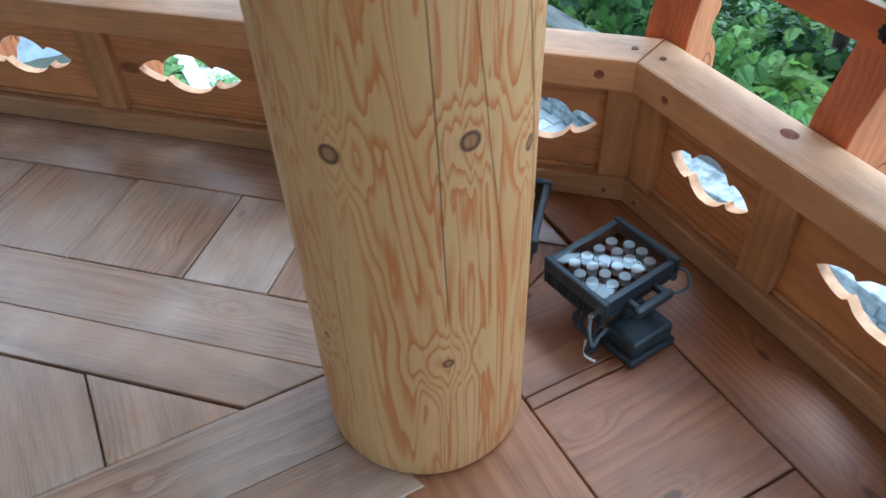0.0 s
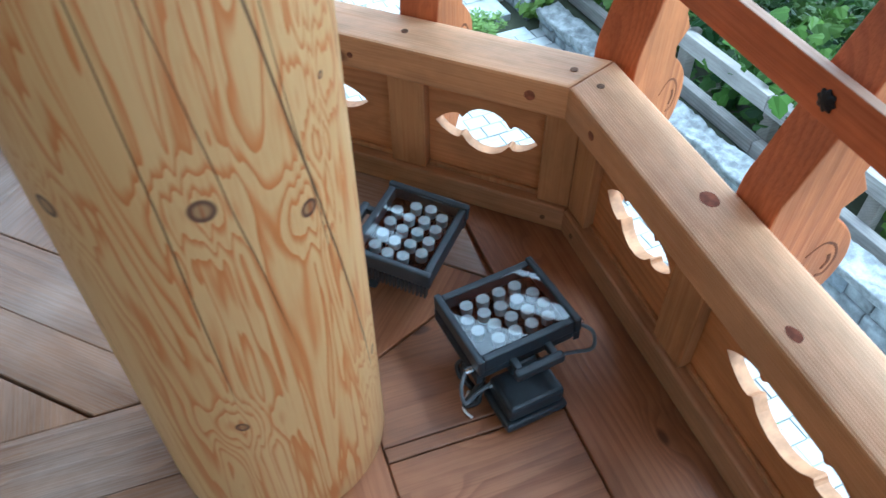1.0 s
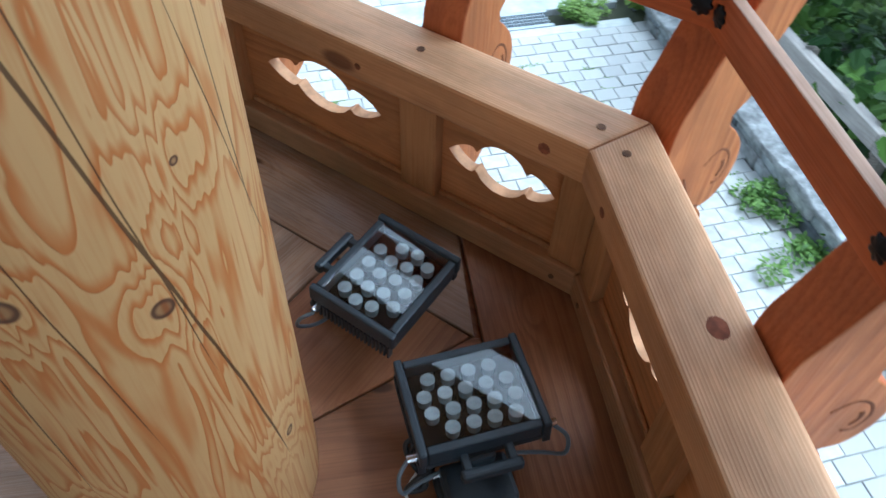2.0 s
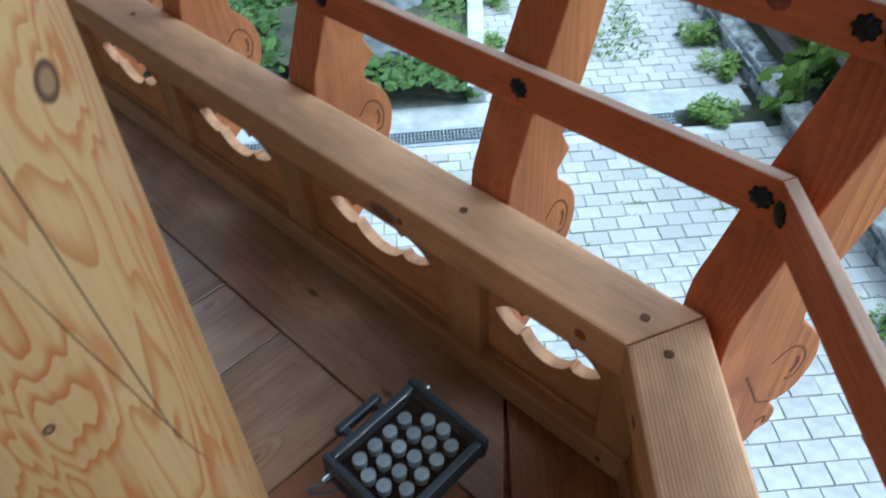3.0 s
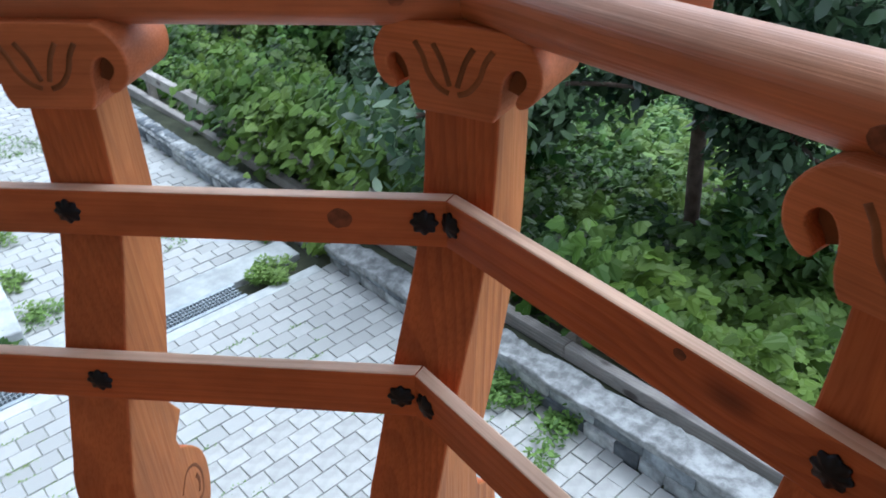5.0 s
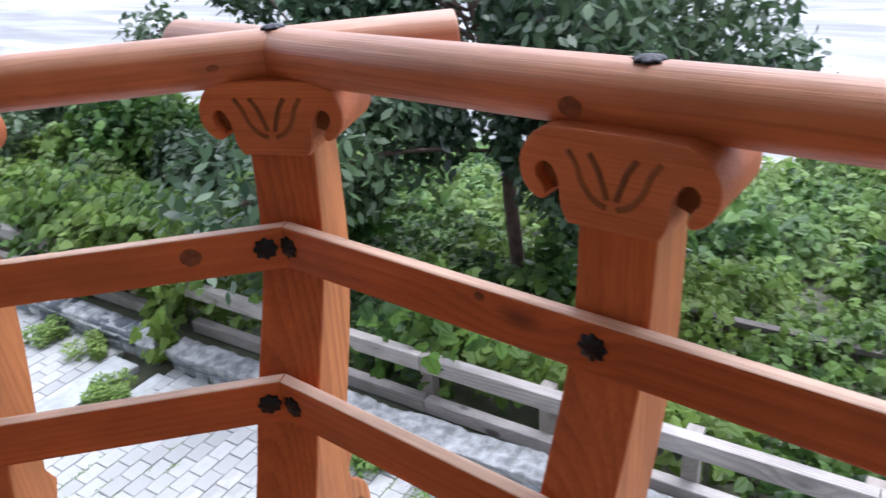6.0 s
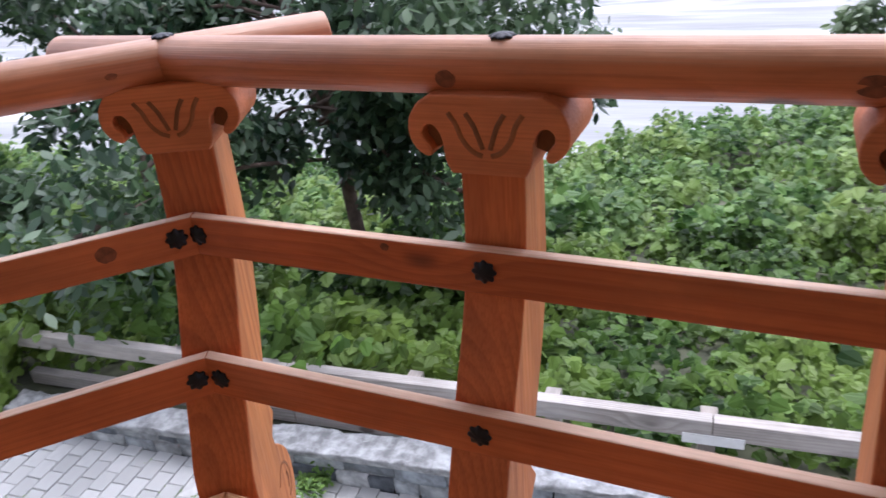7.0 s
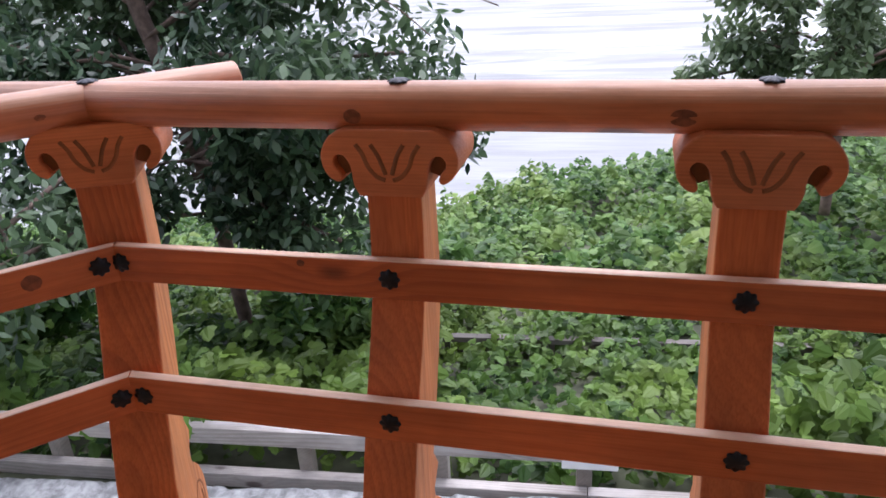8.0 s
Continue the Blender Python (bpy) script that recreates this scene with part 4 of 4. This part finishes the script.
def rough_block(w, d, h, seed, amount=0.012):
    b = bmesh.new()
    bmesh.ops.create_cube(b, size=1)
    bmesh.ops.subdivide_edges(b, edges=b.edges[:], cuts=3, use_grid_fill=True)
    for v in b.verts:
        v.co = Vector((v.co.x * w, v.co.y * d, v.co.z * h))
        n = noise.noise_vector(v.co * 7 + Vector((seed * 3.7, seed, 0)))
        v.co += n * amount
    return b


def build_wall():
    wall = tagged(new("retaining_wall"), "low grey rubble stone wall with a rough pale mortar top", "wall", kind="structure")
    wall.matrix_world = OUT
    rnd = random.Random(3)
    for course in (0, 1):
        v = -4.0
        while v < 2.66:
            length = min(rnd.uniform(0.11, 0.25), 2.715 - v)
            high = (wall_top(v) - 0.02 - (GROUND - 0.02)) / 2
            z = GROUND - 0.02 + high * (course + 0.5)
            part("wall_stone", rough_block(0.13, length - 0.008, high - 0.007, rnd.random() * 50, 0.008), rnd.choice(STONES), wall, m=pose(WALL_U + 0.075 + rnd.uniform(-0.006, 0.006), v + length / 2, z), smooth=True)
            v += length
    # rough mortar cap
    us = [WALL_U - 0.015 + 0.014 * i for i in range(12)]
    verts, faces = [], []
    vs = [-4 + 0.025 * i for i in range(int(6.73 / 0.025))]
    n = len(us) + 2
    for v in vs:
        verts.append((us[0] + 0.012, v, wall_top(v) - 0.04))
        for u in us:
            q = noise.noise(Vector((u * 9, v * 6, 1.0))) * 0.016 + noise.noise(Vector((u * 30, v * 25, 2.0))) * 0.014 + noise.noise(Vector((u * 70, v * 60, 2.0))) * 0.008
            verts.append((u + noise.noise(Vector((v * 8, u * 9, 5))) * 0.012, v, wall_top(v) + q))
        verts.append((us[-1], v, wall_top(v) - 0.3))
    for j in range(len(vs) - 1):
        for i in range(n - 1):
            a = j * n + i
            faces.append((a, a + n, a + n + 1, a + 1))
    cap = quads_object("wall_cap", verts, faces, MORTAR, "rough pale mortar", "", "", smooth=True)
    cap.parent = wall
    # the wall's core
    part("core", box(WALL_U + 0.02, WALL_U + 0.16, -4, 2.7, GROUND - 0.1, -0.96, 0), MORTAR, wall)
    # second stretch of wall, up the lane beyond a gap, with its own fence
    m = OUT @ pose(1.5, 2.8, 0)
    far = tagged(new("lane_wall"), "low grey stone wall along the lane beyond the drain", "wall", kind="structure")
    far.matrix_world = m
    v = 0.0
    while v < 6.8:
        length = rnd.uniform(0.12, 0.26)
        for z in (0.0, 0.072):
            part("wall_stone", rough_block(0.13, length - 0.008, 0.068, rnd.random() * 50, 0.008), rnd.choice(STONES), far, m=pose(0.075 + rnd.uniform(-0.006, 0.006), v + length / 2, GROUND + z + 0.02), smooth=True)
        v += length
    verts, faces = [], []
    n, count = 7, 272
    for j in range(count):
        for i in range(n):
            u, v = 0.026 * i, 0.025 * j
            drop = 0.03 if i == 0 else (0.15 if i == n - 1 else 0.0)
            verts.append((u, v, GROUND + 0.125 - drop + noise.noise(Vector((u * 20, v * 12, 4))) * 0.018 + noise.noise(Vector((u * 50, v * 45, 1))) * 0.012))
    for j in range(count - 1):
        for i in range(n - 1):
            a = j * n + i
            faces.append((a, a + n, a + n + 1, a + 1))
    cap = quads_object("wall_cap", verts, faces, MORTAR, "rough pale mortar", "", "", smooth=True)
    cap.parent = far
    fence = thing("lane_fence", "weathered grey timber fence with two rails along the lane", "fence", m=m)
    for k in range(9):
        part("fence_post", box(0.297, 0.355, 0.5 + 0.75 * k, 0.565 + 0.75 * k, -1.2, -0.665, 0.006), OLDWOOD, fence)
    for a, b in ((0.35, 2.6), (2.605, 4.9), (4.905, 7.0)):
        for z0, z1 in ((-0.731, -0.65), (-0.964, -0.892)):
            part("fence_rail", box(0.241, 0.296, a, b, z0, z1, 0.004), OLDWOOD_Y, fence)


def build_fence():
    ob = thing("wooden_fence", "weathered grey timber fence with two rails behind the stone wall", "fence", m=OUT)
    u = 1.741
    for v in [1.204 - 0.597 + 0.597 * i for i in range(-9, 3)]:
        part("fence_post", box(u + 0.0555, u + 0.115, v - 0.032, v + 0.032, -1.25, -0.665, 0.005), OLDWOOD, ob)
    for a, b in ((-4.0, -2.39), (-2.387, -0.602), (-0.599, 1.192), (1.195, 2.75)):
        for z0, z1 in ((-0.731, -0.65), (-0.964, -0.892)):
            part("fence_rail", box(u, u + 0.055, a, b, z0, z1, 0.004), OLDWOOD_Y, ob)
    solo("fence_plate", box(u - 0.006, u - 0.001, -0.716, -0.494, -0.755, -0.71, 0.001), SIGN, "small blank white plate fixed to the fence", "plate", m=OUT)


def build_far_fence():
    ob = thing("slope_fence", "grey timber fence with close pickets half hidden among the vines", "fence", m=OUT)
    u, z = 3.75, -1.35
    part("top_rail", box(u - 0.03, u + 0.03, -3.6, 1.2, z - 0.04, z, 0.004), GREYWOOD, ob)
    me = from_bm("picket", box(u - 0.012, u + 0.012, -0.018, 0.018, z - 0.6, z - 0.0405, 0), GREYWOOD)
    v = -3.5
    while v < 1.15:
        part("picket", me, None, ob, m=pose(0, v, 0))
        v += 0.09


OLDWOOD_Y = wood("weathered_rail", (0.4, 0.37, 0.345), (0.22, 0.195, 0.18), "Y", rings=12, wear=0.7, worn=(0.48, 0.455, 0.435), sharp=0.7, rough=0.75, spread=0.12)
GREYWOOD = wood("old_picket", (0.15, 0.135, 0.12), (0.07, 0.06, 0.055), "Y", rings=12, wear=0.5, worn=(0.27, 0.26, 0.25), rough=0.8)

# ---- plants ----


def leaf_shape(kind):
    if kind == "vine":
        return [(0, 0), (0.28, -0.08), (0.52, 0.18), (0.33, 0.42), (0.34, 0.66), (0, 1.0), (-0.34, 0.66), (-0.33, 0.42), (-0.52, 0.18), (-0.28, -0.08)]
    return [(0, 0), (0.2, 0.3), (0.22, 0.6), (0, 1.0), (-0.22, 0.6), (-0.2, 0.3)]


def leaves_object(name, spots, kind, mat, label, category, parent=None, m=None, tag_kind="stuff"):
    """Many leaves in one mesh. Each spot: place, direction the blade points to, normal, length."""
    shape = leaf_shape(kind)
    n = len(shape)
    verts, faces = [], []
    for p, d, nn, size in spots:
        d = d.normalized()
        s = d.cross(nn)
        if s.length < 1e-4:
            continue
        s.normalize()
        up = s.cross(d)
        k = len(verts)
        for x, y in shape:
            c = p + (s * x + d * y - up * (0.25 * abs(x) + 0.22 * y * y)) * size
            verts.append((c.x, c.y, c.z))
        mid = p + d * 0.5 * size
        faces.append(tuple(range(k, k + n // 2 + 1)))
        faces.append((k + n // 2, *range(k + n // 2 + 1, k + n), k))
    return quads_object(name, verts, faces, mat, label, category, tag_kind, m)


def vine_cover(seed, count, u0, u1, v0, v1, size, lift, lumps=0.38):
    rnd = random.Random(seed)
    out = []
    for _ in range(count):
        u, v = rnd.uniform(u0, u1), rnd.uniform(v0, v1)
        clump = noise.noise(Vector((u * 1.3, v * 1.3, 7.7)))
        fine = noise.noise(Vector((u * 3.4, v * 3.4, 1.7)))
        z = land(u, v) + lift * (0.5 + 0.7 * clump + lumps * fine) + 0.05 - abs(rnd.gauss(0, 0.17)) * (1.0 + lift)
        a = rnd.uniform(0, 2 * math.pi)
        d = Vector((math.cos(a), math.sin(a), rnd.uniform(-0.7, 0.15)))
        nn = Vector((rnd.gauss(-0.45, 0.4), rnd.gauss(0, 0.4), 1)).normalized()
        out.append((Vector((u, v, z)), d, nn, size * rnd.uniform(0.5, 1.35)))
    return out


def overhang():
    """Vines that have climbed over the fence."""
    rnd = random.Random(41)
    out = []
    for cv, n, w in ((1.2, 160, 0.25), (2.2, 150, 0.3), (2.9, 800, 0.35), (3.5, 1500, 0.4), (4.2, 900, 0.4), (-1.6, 260, 0.3)):
        for _ in range(n):
            u, v = rnd.gauss(1.93, 0.12), rnd.gauss(cv, w * 0.6)
            z = -0.6 + rnd.gauss(0, 0.12) + 0.1 * noise.noise(Vector((u * 5, v * 5, 2)))
            a = rnd.uniform(0, 6.28)
            out.append((Vector((u, v, z)), Vector((math.cos(a) - 0.6, math.sin(a), rnd.uniform(-0.9, 0.1))), Vector((rnd.gauss(-0.6, 0.4), rnd.gauss(0, 0.4), 0.8)), 0.075 * rnd.uniform(0.6, 1.25)))
    # some hang down through the gap between the walls
    for _ in range(80):
        u, v, z = rnd.gauss(1.56, 0.05), rnd.gauss(2.77, 0.04), rnd.uniform(-1.0, -0.72)
        a = rnd.uniform(0, 6.28)
        out.append((Vector((u, v, z)), Vector((math.cos(a) - 0.6, math.sin(a), -0.8)), Vector((rnd.gauss(-0.8, 0.3), rnd.gauss(0, 0.3), 0.6)), 0.065 * rnd.uniform(0.6, 1.25)))
    # and up the picket fence farther down the slope
    for _ in range(9000):
        u, v = rnd.gauss(3.5, 0.14), rnd.uniform(-3.8, 5.0)
        top = -1.42 + 0.2 * noise.noise(Vector((v * 1.6, 4.4, 0.3)))
        z = top - abs(rnd.gauss(0, 0.2))
        a = rnd.uniform(0, 6.28)
        out.append((Vector((u, v, z)), Vector((math.cos(a) - 0.5, math.sin(a), rnd.uniform(-0.9, 0.1))), Vector((rnd.gauss(-0.6, 0.4), rnd.gauss(0, 0.4), 0.8)), 0.09 * rnd.uniform(0.6, 1.25)))
    return out


def crown(rnd, centres, per, size):
    out = []
    for c, r in centres:
        for _ in range(per):
            d = Vector((rnd.gauss(0, 1), rnd.gauss(0, 1), rnd.gauss(0, 0.8))).normalized()
            p = c + d * r * rnd.uniform(0.35, 1.0)
            a = Vector((rnd.gauss(0, 1), rnd.gauss(0, 1), rnd.gauss(-0.5, 0.6)))
            out.append((p, a, Vector((rnd.gauss(0, 0.6), rnd.gauss(0, 0.6), 1)), size * rnd.uniform(0.7, 1.3)))
    return out


def tree(name, base, height, lean, spread, seed, leaf, label, m, limbs=16, mat=None, low=()):
    rnd = random.Random(seed)
    ob = thing(name, label, "tree", m=m)
    base = Vector(base)
    top = base + Vector((lean[0], lean[1], height))
    bm = bmesh.new()
    mid = base.lerp(top, 0.45) + Vector((0.08, -0.05, 0))
    join(bm, tube([base, base.lerp(mid, 0.5), mid, mid.lerp(top, 0.5), top], 0.05, 8, 5))
    centres = []
    for i in range(limbs):
        t = rnd.uniform(0.36, 1.0)
        p = base.lerp(top, t)
        a = rnd.uniform(0, 2 * math.pi)
        reach = spread * rnd.uniform(0.4, 1.0) * (1.15 - 0.5 * t)
        q = p + Vector((math.cos(a) * reach, math.sin(a) * reach, rnd.uniform(-0.1, 0.5)))
        join(bm, tube([p, p.lerp(q, 0.5) + Vector((0, 0, 0.12)), q], 0.014, 6, 4))
        centres.append((q, rnd.uniform(0.28, 0.5) * spread * 0.46))
        centres.append((p.lerp(q, 0.6), rnd.uniform(0.25, 0.4) * spread * 0.4))
    for q, r in low:
        p = base.lerp(top, 0.5)
        join(bm, tube([p, p.lerp(Vector(q), 0.5) + Vector((0, 0, 0.1)), q], 0.012, 6, 4))
        centres.append((Vector(q), r))
        centres.append((p.lerp(Vector(q), 0.65), r * 0.8))
    part("trunk", bm, BARK, ob, smooth=True)
    lv = leaves_object("crown", crown(rnd, centres, leaf[0], leaf[1]), "tree", mat or DARKG, "dark green leaves" if mat is None else "grey-green leaves", "", tag_kind="")
    lv.parent = ob
    return ob


def shrub(name, base, height, spread, seed, label, m, mat=None, size=0.1):
    rnd = random.Random(seed)
    ob = thing(name, label, "shrub", "shrubs", m=m)
    base = Vector(base)
    bm, centres = bmesh.new(), []
    for i in range(9):
        a = rnd.uniform(0, 6.28)
        q = base + Vector((math.cos(a) * spread * rnd.uniform(0.1, 0.8), math.sin(a) * spread * rnd.uniform(0.1, 0.8), height * rnd.uniform(0.5, 1.0)))
        join(bm, tube([base, base.lerp(q, 0.5) + Vector((0, 0, 0.06)), q], 0.01, 5, 3))
        centres.append((q, spread * rnd.uniform(0.25, 0.45)))
    part("stem", bm, BARK, ob, smooth=True)
    lv = leaves_object("foliage", crown(rnd, centres, 320, size), "vine", mat or HILLG, "fresh green leaves" if mat is None else "dark green leaves", "", tag_kind="")
    lv.parent = ob
    return ob


def tuft(name, u, v, r, seed, label, count=260, size=0.05, h=0.1, z=GROUND):
    rnd = random.Random(seed)
    spots = []
    heads = [(rnd.gauss(0, 0.5) * r, rnd.gauss(0, 0.5) * r, rnd.uniform(0.3, 1.0)) for _ in range(9)]
    for _ in range(count):
        du, dv, k = rnd.choice(heads)
        a, q = rnd.uniform(0, 6.28), r * 0.42 * k * math.sqrt(rnd.random())
        p = Vector((u + du + q * math.cos(a), v + dv + q * math.sin(a), z + 0.004 + rnd.uniform(0, h) * k * (1 - (q / r) ** 2)))
        spots.append((p, Vector((math.cos(a + rnd.gauss(0, 0.7)), math.sin(a + rnd.gauss(0, 0.7)), rnd.uniform(0.0, 0.6))), Vector((rnd.gauss(0, 0.3), rnd.gauss(0, 0.3), 1)), size * rnd.uniform(0.5, 1.2)))
    return leaves_object(name, spots, "tree", WEED, label, "weeds", m=OUT, tag_kind="stuff")


def build_plants():
    leaves_object("vine_cover", vine_cover(1, 60000, 1.88, 5.2, -4.5, 9.0, 0.068, 0.42, 0.6) + overhang(), "vine", VINE, "broad bright green vine leaves covering the slope behind the fence", "vines", m=OUT)
    leaves_object("hillside_growth", vine_cover(2, 120000, 4.9, 13.0, -9.0, 17.0, 0.1, 0.6, 0.85), "vine", HILLG, "dense green creepers covering the seaward mound", "vines", m=OUT)
    dark = tree("dark_tree", (3.55, 1.6, -1.5), 2.9, (0.15, 0.55), 2.0, 5, (440, 0.085), "dark glossy-leaved tree with a thin forked trunk on the slope", OUT, 34, None, (((3.3, 0.95, 0.1), 0.38), ((3.3, 1.25, -0.25), 0.34), ((3.5, 0.55, 0.3), 0.34), ((3.2, 2.1, -0.2), 0.35)))
    twigs = bmesh.new()
    for pts in ([(3.6, 1.7, 0.9), (3.5, 0.9, 1.05), (3.45, 0.3, 1.0), (3.4, -0.15, 0.85)], [(3.5, 0.9, 1.05), (3.3, 0.45, 0.92), (3.3, 0.2, 0.72)], [(3.45, 0.3, 1.0), (3.4, 0.0, 1.02), (3.35, -0.35, 0.95)]):
        join(twigs, tube(pts, 0.004, 5, 5))
    part("dry_twig", twigs, BARK, dark, "thin bare twigs", smooth=True)
    tree("slope_tree", (5.0, 4.6, -1.7), 3.2, (0.0, 0.2), 2.1, 9, (330, 0.1), "dark green tree behind the lane wall", OUT, 20)
    tree("seaside_tree", (6.2, -2.9, -1.4), 3.3, (-0.1, 0.1), 1.5, 12, (330, 0.09), "grey-green tree at the edge of the slope", OUT, 18, GREYG)
    for i, (u, v, h, s) in enumerate(((3.6, 3.3, 0.7, 0.75), (4.6, 6.6, 1.0, 1.2), (3.4, 1.0, 0.45, 0.55))):
        shrub("shrub", (u, v, land(u, v) - 0.05), h, s, 60 + i, "leafy green shrub on the slope", OUT)
    for i, (u, v, h, sp) in enumerate(((4.3, 5.4, 0.7, 0.8), (4.5, 6.9, 0.75, 0.9), (4.6, 8.6, 0.85, 1.0), (4.8, 10.4, 0.9, 1.1))):
        shrub("shrub", (u, v, land(u, v) - 0.05), h, sp, 80 + i, "dark green bushy shrub beyond the lane fence", OUT, DARKG, 0.07)
    leaves_object("lane_bank_growth", bank(), "vine", BANKG, "low green growth on the bank beside the lane", "vines", m=OUT)
    tuft("drain_weeds", 1.18, 2.81, 0.14, 21, "leafy green weeds growing at the end of the drain", 1500, 0.03, 0.08)
    tuft("wall_weeds", 1.42, 1.02, 0.16, 22, "green weeds at the foot of the stone wall", 700, 0.03, 0.1)
    tuft("wall_weeds", 1.44, 1.3, 0.12, 23, "green weeds at the foot of the stone wall", 600, 0.03, 0.1)
    tuft("lane_weeds", 1.42, 3.25, 0.1, 24, "green weeds at the foot of the lane wall", 900, 0.035, 0.1)
    tuft("lane_weeds", 1.42, 3.6, 0.11, 25, "green weeds at the foot of the lane wall", 800, 0.035, 0.1)
    for i, (u, v) in enumerate(((0.16, 3.35), (0.14, 3.75), (0.2, 4.3), (0.24, 5.0), (0.3, 5.8))):
        tuft("kerb_weeds", u, v, 0.13, 30 + i, "green weeds along the kerb", 420, 0.028, 0.07)
    rnd = random.Random(6)
    spots = []
    for _ in range(1500):
        u, v = rnd.uniform(-1.2, 1.45), rnd.uniform(-0.6, 2.6)
        if noise.noise(Vector((u * 2, v * 2, 9))) < 0.12:
            continue
        row = round((v + 3.5) / PD) - 0.5
        vv = -3.5 + row * PD
        for _ in range(9):
            a = rnd.uniform(0, 6.28)
            spots.append((Vector((u + rnd.gauss(0, 0.02), vv + rnd.gauss(0, 0.006), GROUND - 0.004)), Vector((math.cos(a), math.sin(a), 0.6)), Vector((0, 0, 1)), 0.011 * rnd.uniform(0.6, 1.6)))
    for _ in range(9000):
        u, v = rnd.uniform(0.1, 1.1), rnd.uniform(3.3, 7.5)
        if noise.noise(Vector((u * 2.4, v * 1.5, 4))) < 0.22:
            continue
        a = rnd.uniform(0, 6.28)
        spots.append((Vector((u, v, GROUND + 0.001)), Vector((math.cos(a), math.sin(a), rnd.uniform(0.3, 1.2))), Vector((0, 0, 1)), 0.02 * rnd.uniform(0.6, 1.6)))
    leaves_object("joint_moss", spots, "tree", WEED, "tiny green weeds in the paving joints", "weeds", m=OUT)


def bank():
    rnd = random.Random(14)
    out = []
    for _ in range(26000):
        u, v = rnd.uniform(-3.5, -0.14), rnd.uniform(3.1, 9.0)
        z = GROUND + 0.06 + 0.3 * (-0.2 - u) + 0.22 * noise.noise(Vector((u * 1.4, v * 1.4, 1)))
        a = rnd.uniform(0, 6.28)
        out.append((Vector((u + 0.12 + 0.095 * (v - 3.2), v, z)), Vector((math.cos(a), math.sin(a), rnd.uniform(-0.3, 0.5))), Vector((rnd.gauss(0, 0.5), rnd.gauss(-0.3, 0.5), 1)), 0.055 * rnd.uniform(0.6, 1.3)))
    return out


def build_bank():
    verts, faces = [], []
    us = [-0.17 - 0.25 * i for i in range(16)]
    vs = [3.13 + 0.3 * j for j in range(21)]
    for v in vs:
        for u in us:
            verts.append((u + 0.12 + 0.095 * (v - 3.2), v, GROUND + 0.02 + 0.27 * (-0.17 - u) + 0.15 * noise.noise(Vector((u, v, 1)))))
    n = len(us)
    for j in range(len(vs) - 1):
        for i in range(n - 1):
            a = j * n + i
            faces.append((a, a + n, a + n + 1, a + 1))
    quads_object("lane_bank", verts, faces, SOIL, "earth bank beside the lane", "bank", "structure", OUT, True)
    rnd = random.Random(2)
    for u, v, r in ((-0.5, 3.5, 0.19), (-0.85, 4.0, 0.24), (-0.45, 4.7, 0.2), (-1.3, 3.4, 0.15), (-0.42, 4.1, 0.13)):
        b = bmesh.new()
        bmesh.ops.create_icosphere(b, subdivisions=4, radius=1)
        for p in b.verts:
            k = 1 + 0.28 * noise.noise(p.co * 1.3 + Vector((u * 9, v, 0))) + 0.08 * noise.noise(p.co * 5)
            p.co = Vector((p.co.x * r * k * 1.2, p.co.y * r * k, p.co.z * r * k * 0.75))
        solo("boulder", b, ROCK, "rounded grey boulder half sunk in the bank", "rock", m=OUT @ pose(u, v, GROUND + 0.1 + r * 0.25), smooth=True, group="boulders")


# ---- pavilion base and roof ----


def build_shell():
    """The raised base under the floor and the roof over it."""
    cx, cy = -0.95, -2.1
    ring = [(-2.4, 0.12)]
    corner = (0.12 * MITRE, 0.12)
    far = to_r(2.4, 0.12)
    poly = [(-2.4, 0.12), corner, far, (far[0] + 0.1, far[1] - 2.4), (far[0] - 1.5, far[1] - 4.0), (-2.4, -5.7), (-4.1, -4.0), (-4.1, -1.6)]
    # shade below the boards is put into this slab's near-black colour
    solo("floor_base", prism(poly, -0.16, -0.037, "Z"), DEPTH_SHADE, "near-black slab under the plank floor, coloured for the shade there", "floor frame", "structure")
    build_floor_rest([(cx + (x - cx) * 0.985, cy + (y - cy) * 0.985) for x, y in poly])
    inner = [(cx + (x - cx) * 0.93, cy + (y - cy) * 0.93) for x, y in poly]
    solo("base_wall", prism(inner, BASE - 0.05, -0.161, "Z"), CONC, "plain concrete base under the pavilion", "base", "structure")
    rim = [(cx + (x - cx) * 1.4, cy + (y - cy) * 1.4) for x, y in poly]
    solo("ceiling", prism(rim, 2.75, 2.83, "Z"), CEIL, "timber ceiling of the pavilion", "ceiling", "structure")


# ---- build ----
build_floor()
for az, z, size in ((-47.2, 0.711, 0.017), (-101.5, 0.698, 0.017), (-12.0, 0.652, 0.014), (-59.2, 0.316, 0.011), (-122.7, 0.326, 0.007), (18.7, 0.262, 0.01), (42.2, 1.007, 0.016), (4.6, 0.792, 0.006), (-130, 1.0, 0.014)):
    knot(az, z, size)
LOG = pillar_material()
build_pillar()
build_side("L")
build_side("R")
floodlight(pose(0.015, -0.338, 0, 0, 0, -40), 0.15, pose(0, 0, 0, 2, -1.5, 0))
floodlight(pose(-0.23, -0.234, 0, 0, 0, 181), 0.168, pose(0, 0, 0, -1, -4, 0))
build_shell()
build_ground()
build_drain()
build_wall()
build_fence()
build_far_fence()
build_bank()
build_plants()
build_paving()
